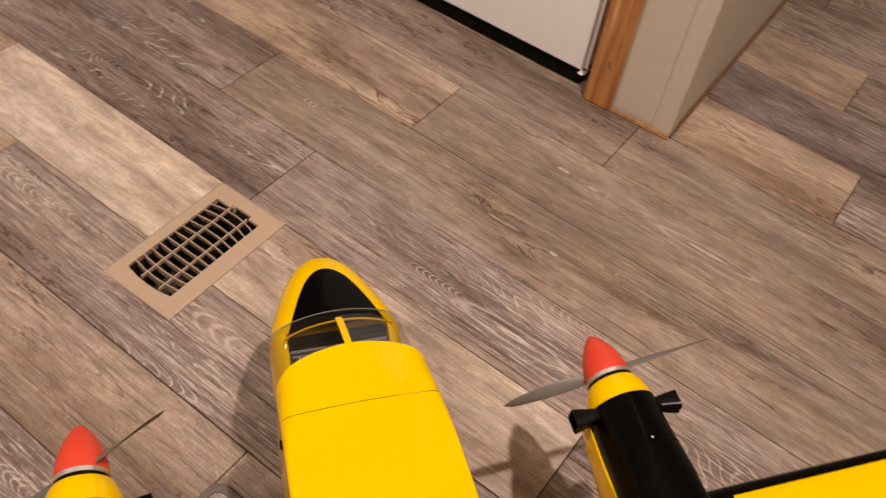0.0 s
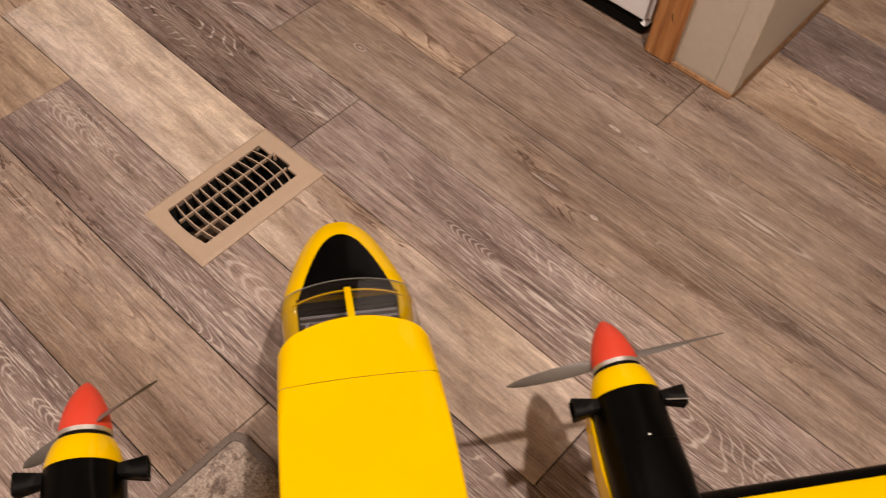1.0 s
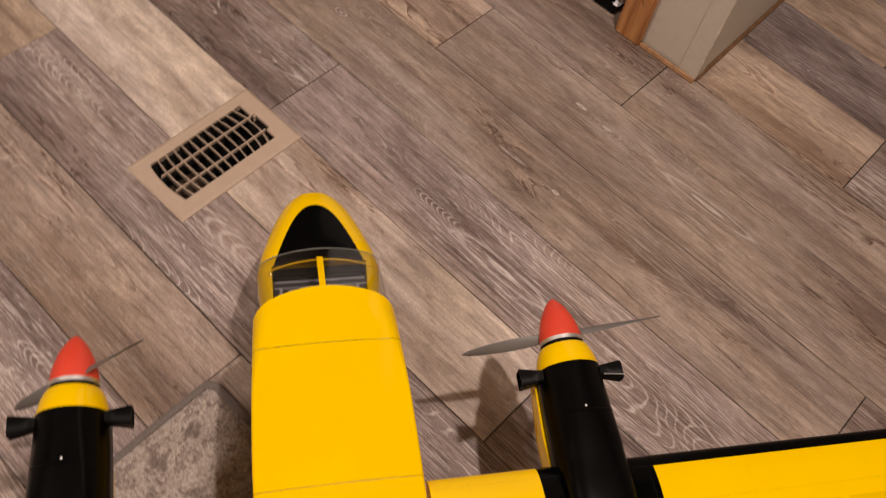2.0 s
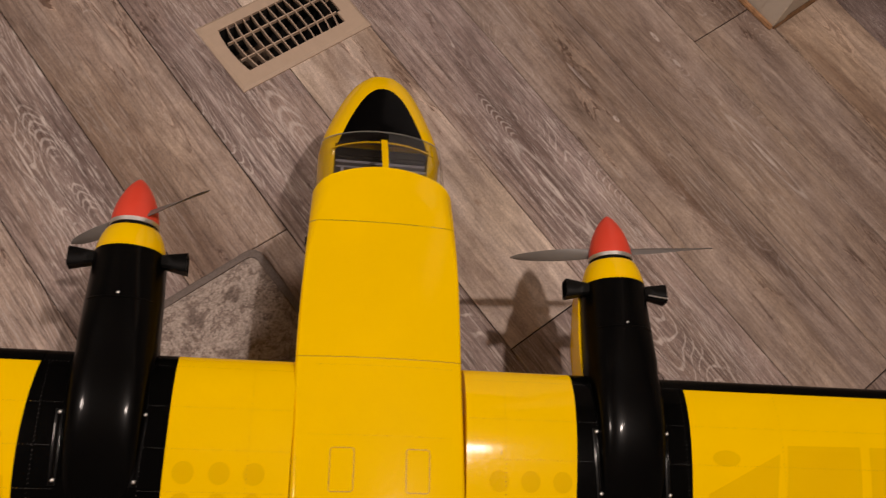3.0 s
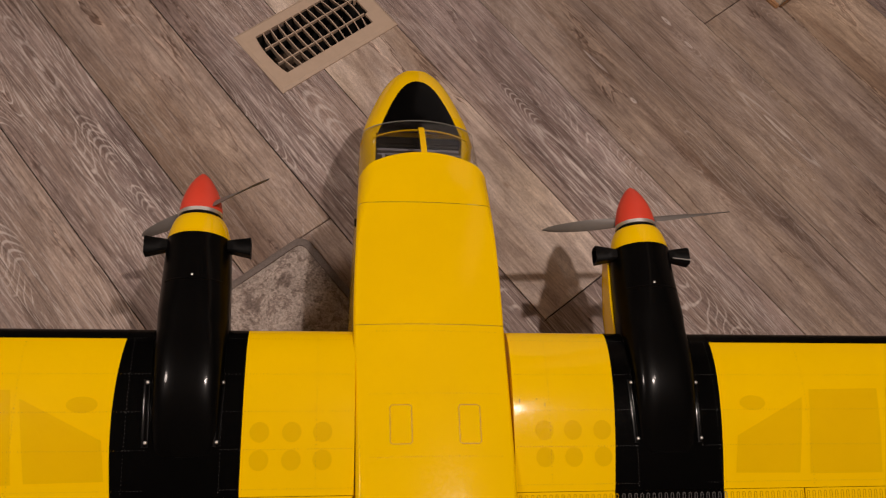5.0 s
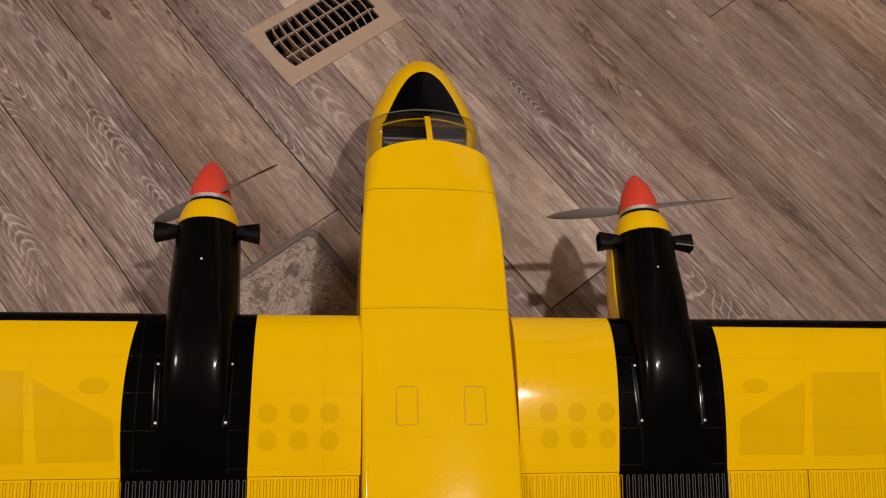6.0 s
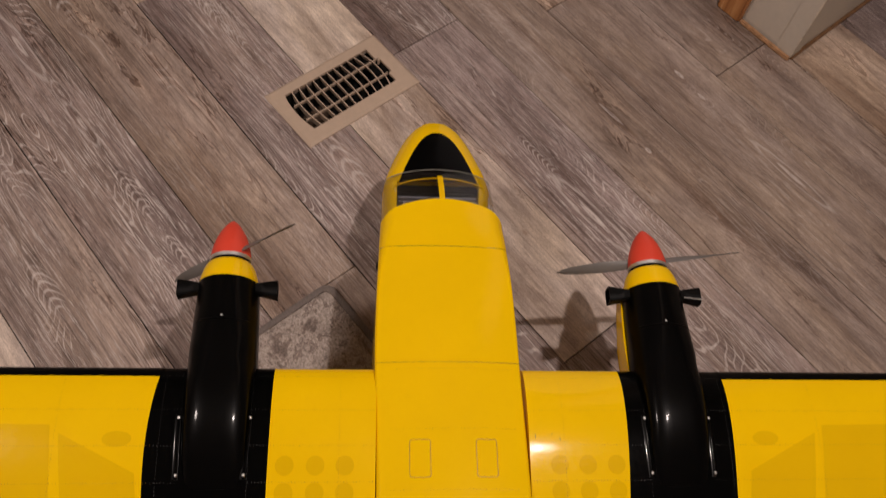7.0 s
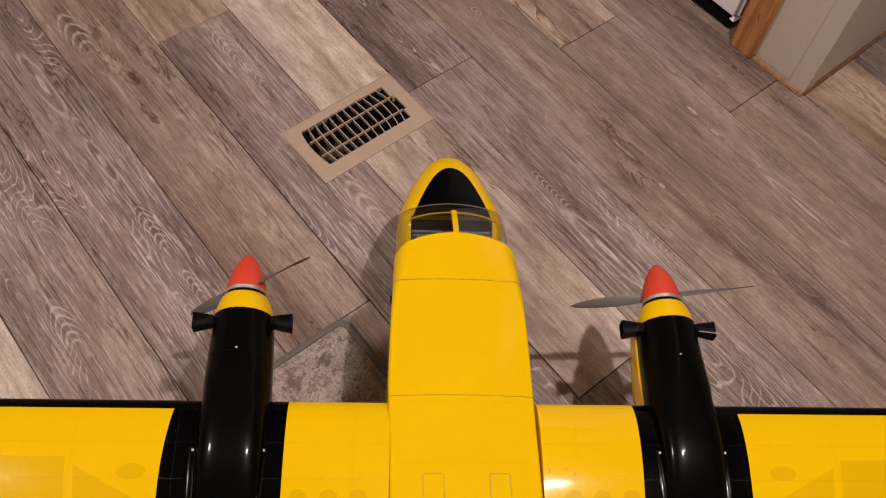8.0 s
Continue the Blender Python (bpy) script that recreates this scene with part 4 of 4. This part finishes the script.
def nacelle_lower(cx):
    rings = []
    for i in range(20):
        u = i / 19
        y = 0.2658 + (0.03 - 0.2658) * u
        w = interp(y, [(0.03, 0.020), (0.10, 0.033), (0.20, 0.0375), (0.277, 0.0340)])[0]
        depth = interp(y, [(0.03, 0.030), (0.10, 0.062), (0.20, 0.064), (0.25, 0.052), (0.277, 0.036)])[0]
        rings.append([(cx + w * math.copysign(abs(math.cos(a)) ** 0.5, math.cos(a)), y, NZ - 0.010 - depth * abs(math.sin(a)) ** 0.7) for a in (math.pi * q / 18 for q in range(19))])
    return loft(rings)


for s in (-1, 1):
    engine(s)


# tail and landing gear
def slab(name, root, tip, label, material=YELLOW):
    """Tapered surface between two airfoil-like stations: (x, y_front, y_back, z, thickness)."""
    rings = []
    for (x, yf, yb, z, t, up) in (root, tip):
        ring = []
        for k in range(16):
            a = math.tau * k / 16
            y = (yf + yb) / 2 + (yf - yb) / 2 * math.cos(a)
            d = t / 2 * math.sin(a) * (0.6 + 0.4 * math.cos(a))
            ring.append((x + (d if up else 0), y, z + (0 if up else d)))
        rings.append(ring)
    return part(name, loft(rings), material, aircraft, label)


for s in (-1, 1):
    slab("tailplane", (s * 0.004, -0.52, -0.64, 0.345, 0.012, False), (s * 0.30, -0.53, -0.63, 0.345, 0.008, False), "yellow tailplane half")
slab("tail_fin", (0, -0.46, -0.64, 0.315, 0.014, True), (0, -0.56, -0.66, 0.56, 0.008, True), "yellow upright tail fin")


def ground(x, y):
    """Local height of what the wheels stand on: the port main wheel is on the rug."""
    return (0.0372 - 0.0188 * y + 0.0173 * x + (0.0118 if x < -0.1 else 0.0)) / 0.992


def wheel(x, y, r, w):
    bm = bmesh.new()
    prof = [(-w * 0.5, r * 0.55), (-w * 0.48, r * 0.86), (-w * 0.3, r * 0.98), (0, r), (w * 0.3, r * 0.98), (w * 0.48, r * 0.86), (w * 0.5, r * 0.55)]
    lathe(prof, (0, 0), 32, bm=bm)
    hub = part("wheel", bm, RUBBER, aircraft, "black rubber wheel")
    hub.matrix_basis = pose(x, y, r + ground(x, y), 0, 0, 90)
    part("hub", lathe([(-w * 0.54, r * 0.5), (w * 0.54, r * 0.5)], (0, 0), 24), SILVER, hub)


for s in (-1, 1):
    wheel(s * 0.185, -0.005, 0.047, 0.032)
    strut = bmesh.new()
    loft([[(s * x + dx, y + dy, z) for dx, dy in ((-0.007, -0.009), (0.007, -0.009), (0.007, 0.012), (-0.007, 0.012))] for x, y, z in ((0.070, 0.0, 0.172), (0.12, -0.002, 0.135), (0.158, -0.005, 0.052 + ground(s * 0.158, 0)), (0.160, -0.005, 0.040 + ground(s * 0.16, 0)))], bm=strut)
    part("gear_leg", strut, YELLOW, aircraft, "yellow main gear leg")
wheel(0, 0.415, 0.040, 0.028)
part("nose_leg", lathe([(0.04 + ground(0, 0.415), 0.005), (0.18, 0.006)], (0, 0), 14), SILVER, aircraft, "silver nose gear leg").matrix_basis = pose(0.020, 0.415, 0, 90, 0, 0)
part("nose_axle", box_bm(0, 0.022, 0.412, 0.418, 0.037 + ground(0, 0.415), 0.043 + ground(0, 0.415), 0.001), SILVER, aircraft)
for s in (-1, 1):
    brace = bmesh.new()
    loft([[(s * x, y + dy, z + dz) for dy, dz in ((-0.010, -0.003), (0.010, -0.003), (0.010, 0.003), (-0.010, 0.003))] for x, y, z in ((0.080, 0.060, 0.165), (0.36, 0.060, 0.306))], bm=brace)
    part("wing_strut", brace, YELLOW, aircraft, "yellow wing strut")

# the built model is not quite true: the front fuselage and the port engine stand a little askew
ASKEW = ("fuselage_shell", "hatch_seam", "nose_cone", "antiglare_panel", "cockpit", "coaming", "instrument", "seat_", "windscreen", "centre_post", "sill_strip", "canopy_lip")
for ob in aircraft.children_recursive:
    port = ob.name.startswith("engine_cowl") or (ob.parent and ob.parent.name.startswith("engine_cowl"))
    if ob.name.startswith(ASKEW):
        for v in ob.data.vertices:
            v.co.x -= 0.0034 * smoothstep(0.0, 0.19, v.co.y)
    elif port and sum(v.co.x for v in ob.data.vertices) < 0:
        for v in ob.data.vertices:
            v.co.x -= 0.018 * max(0.0, v.co.y - 0.10)

# small scuffs on the wing film
for x, y, l in ((0.093, 0.078, 0.0045), (0.121, 0.074, 0.0035), (0.112, 0.079, 0.0015)):
    part("scuff", skin_patch([(x - 0.0004, y), (x + 0.0004, y), (x + 0.0007, y - l), (x - 0.0002, y - l)], 0.0004), LINE, aircraft, "small brown scuff in the film")


# ---- the plank floor, piece by piece ----
PW, PY0, PT = 0.1565, -0.0735, 0.006
SKEW = -0.018  # the planks run a degree off the register's edge
# colour and strength of the limed grain
GREY, GREYB, DEEP = (0.312, 0.256, 0.245, 1.0), (0.32, 0.262, 0.241, 0.9), (0.24, 0.198, 0.205, 0.6)
BROWN, UMBER = (0.372, 0.302, 0.260, 0.6), (0.352, 0.288, 0.250, 0.40)
BEIGE, PALE = (0.52, 0.42, 0.345, 0.35), (0.67, 0.592, 0.532, 0.20)
TONES = [GREY, GREYB, BROWN, BEIGE, GREY, BROWN]
# row -> (joint position along the row, tones from the joint to each side)
KNOWN = {
    -4: (0.35, PALE, BEIGE), -3: (0.52, GREYB, BROWN), -2: (-0.62, BROWN, GREY), -1: (-0.86, GREYB, BROWN),
    0: (-0.317, BEIGE, GREY), 1: (0.692, PALE, GREY), 2: (0.058, GREY, GREY), 3: (1.052, UMBER, GREYB),
    4: (0.147, BEIGE, UMBER), 5: (0.4586, UMBER, UMBER), 6: (0.836, BEIGE, GREYB), 7: (0.30, GREY, DEEP), 8: (0.75, BEIGE, GREY),
}
PL = 1.22
rng = random.Random(7)
plank_meshes = {}


def plank_mesh(length):
    key = round(length, 3)
    if key not in plank_meshes:
        g = 0.00065
        plank_meshes[key] = mesh_of("plank", box_bm(g, length - g, g, PW - g, -PT, 0, 0.0010, 1), PLANK, False)
    return plank_meshes[key]


def notched_plank(length, u0, u1, v0, v1):
    """A plank with a rectangular cut-out for the duct on one long edge."""
    g = 0.0009
    if v0 <= g:
        pts = [(g, g), (u0, g), (u0, v1), (u1, v1), (u1, g), (length - g, g), (length - g, PW - g), (g, PW - g)]
    else:
        pts = [(g, g), (length - g, g), (length - g, PW - g), (u1, PW - g), (u1, v0), (u0, v0), (u0, PW - g), (g, PW - g)]
    bm = bmesh.new()
    low = [bm.verts.new((x, y, -PT)) for x, y in pts]
    top = [bm.verts.new((x, y, 0)) for x, y in pts]
    bm.faces.new(low)
    bm.faces.new(top)
    for i in range(8):
        j = (i + 1) % 8
        bm.faces.new((low[i], low[j], top[j], top[i]))
    return mesh_of("plank", bm, PLANK, False)


def seam_y(row, x):
    return PY0 + PW * row + SKEW * (x - 0.2)


def lay(row, a, c, tone):
    if c - a < 0.02:
        return
    mesh = None
    y0, y1 = seam_y(row, 0.065), seam_y(row + 1, 0.065)
    if a < HX0 and c > HX1 and y1 > HY0 and y0 < HY1:
        mesh = notched_plank(c - a, HX0 - a, HX1 - a, max(0.0, HY0 - y0), min(PW, HY1 - y0))
    ob = new("plank", mesh or plank_mesh(c - a))
    ob.parent = floor
    ob.location = (a, seam_y(row, a), 0)
    ob.rotation_euler = (0, 0, math.atan(SKEW))
    k = rng.uniform(0.94, 1.06)
    ob.color = (tone[0] * k, tone[1] * k, tone[2] * k, tone[3])


for row in range(math.floor((Y0 - PY0) / PW), math.ceil((Y1 - PY0) / PW)):
    joint, left, right = KNOWN.get(row, (rng.uniform(0, PL), rng.choice(TONES), rng.choice(TONES)))
    a, first = joint, True
    while a < X1:
        c = min(a + PL, X1)
        lay(row, a, c, right if first else rng.choice(TONES))
        a, first = c, False
    c, first = joint, True
    while c > X0:
        a = max(c - PL, X0)
        lay(row, a, c, left if first else rng.choice(TONES))
        c, first = a, False
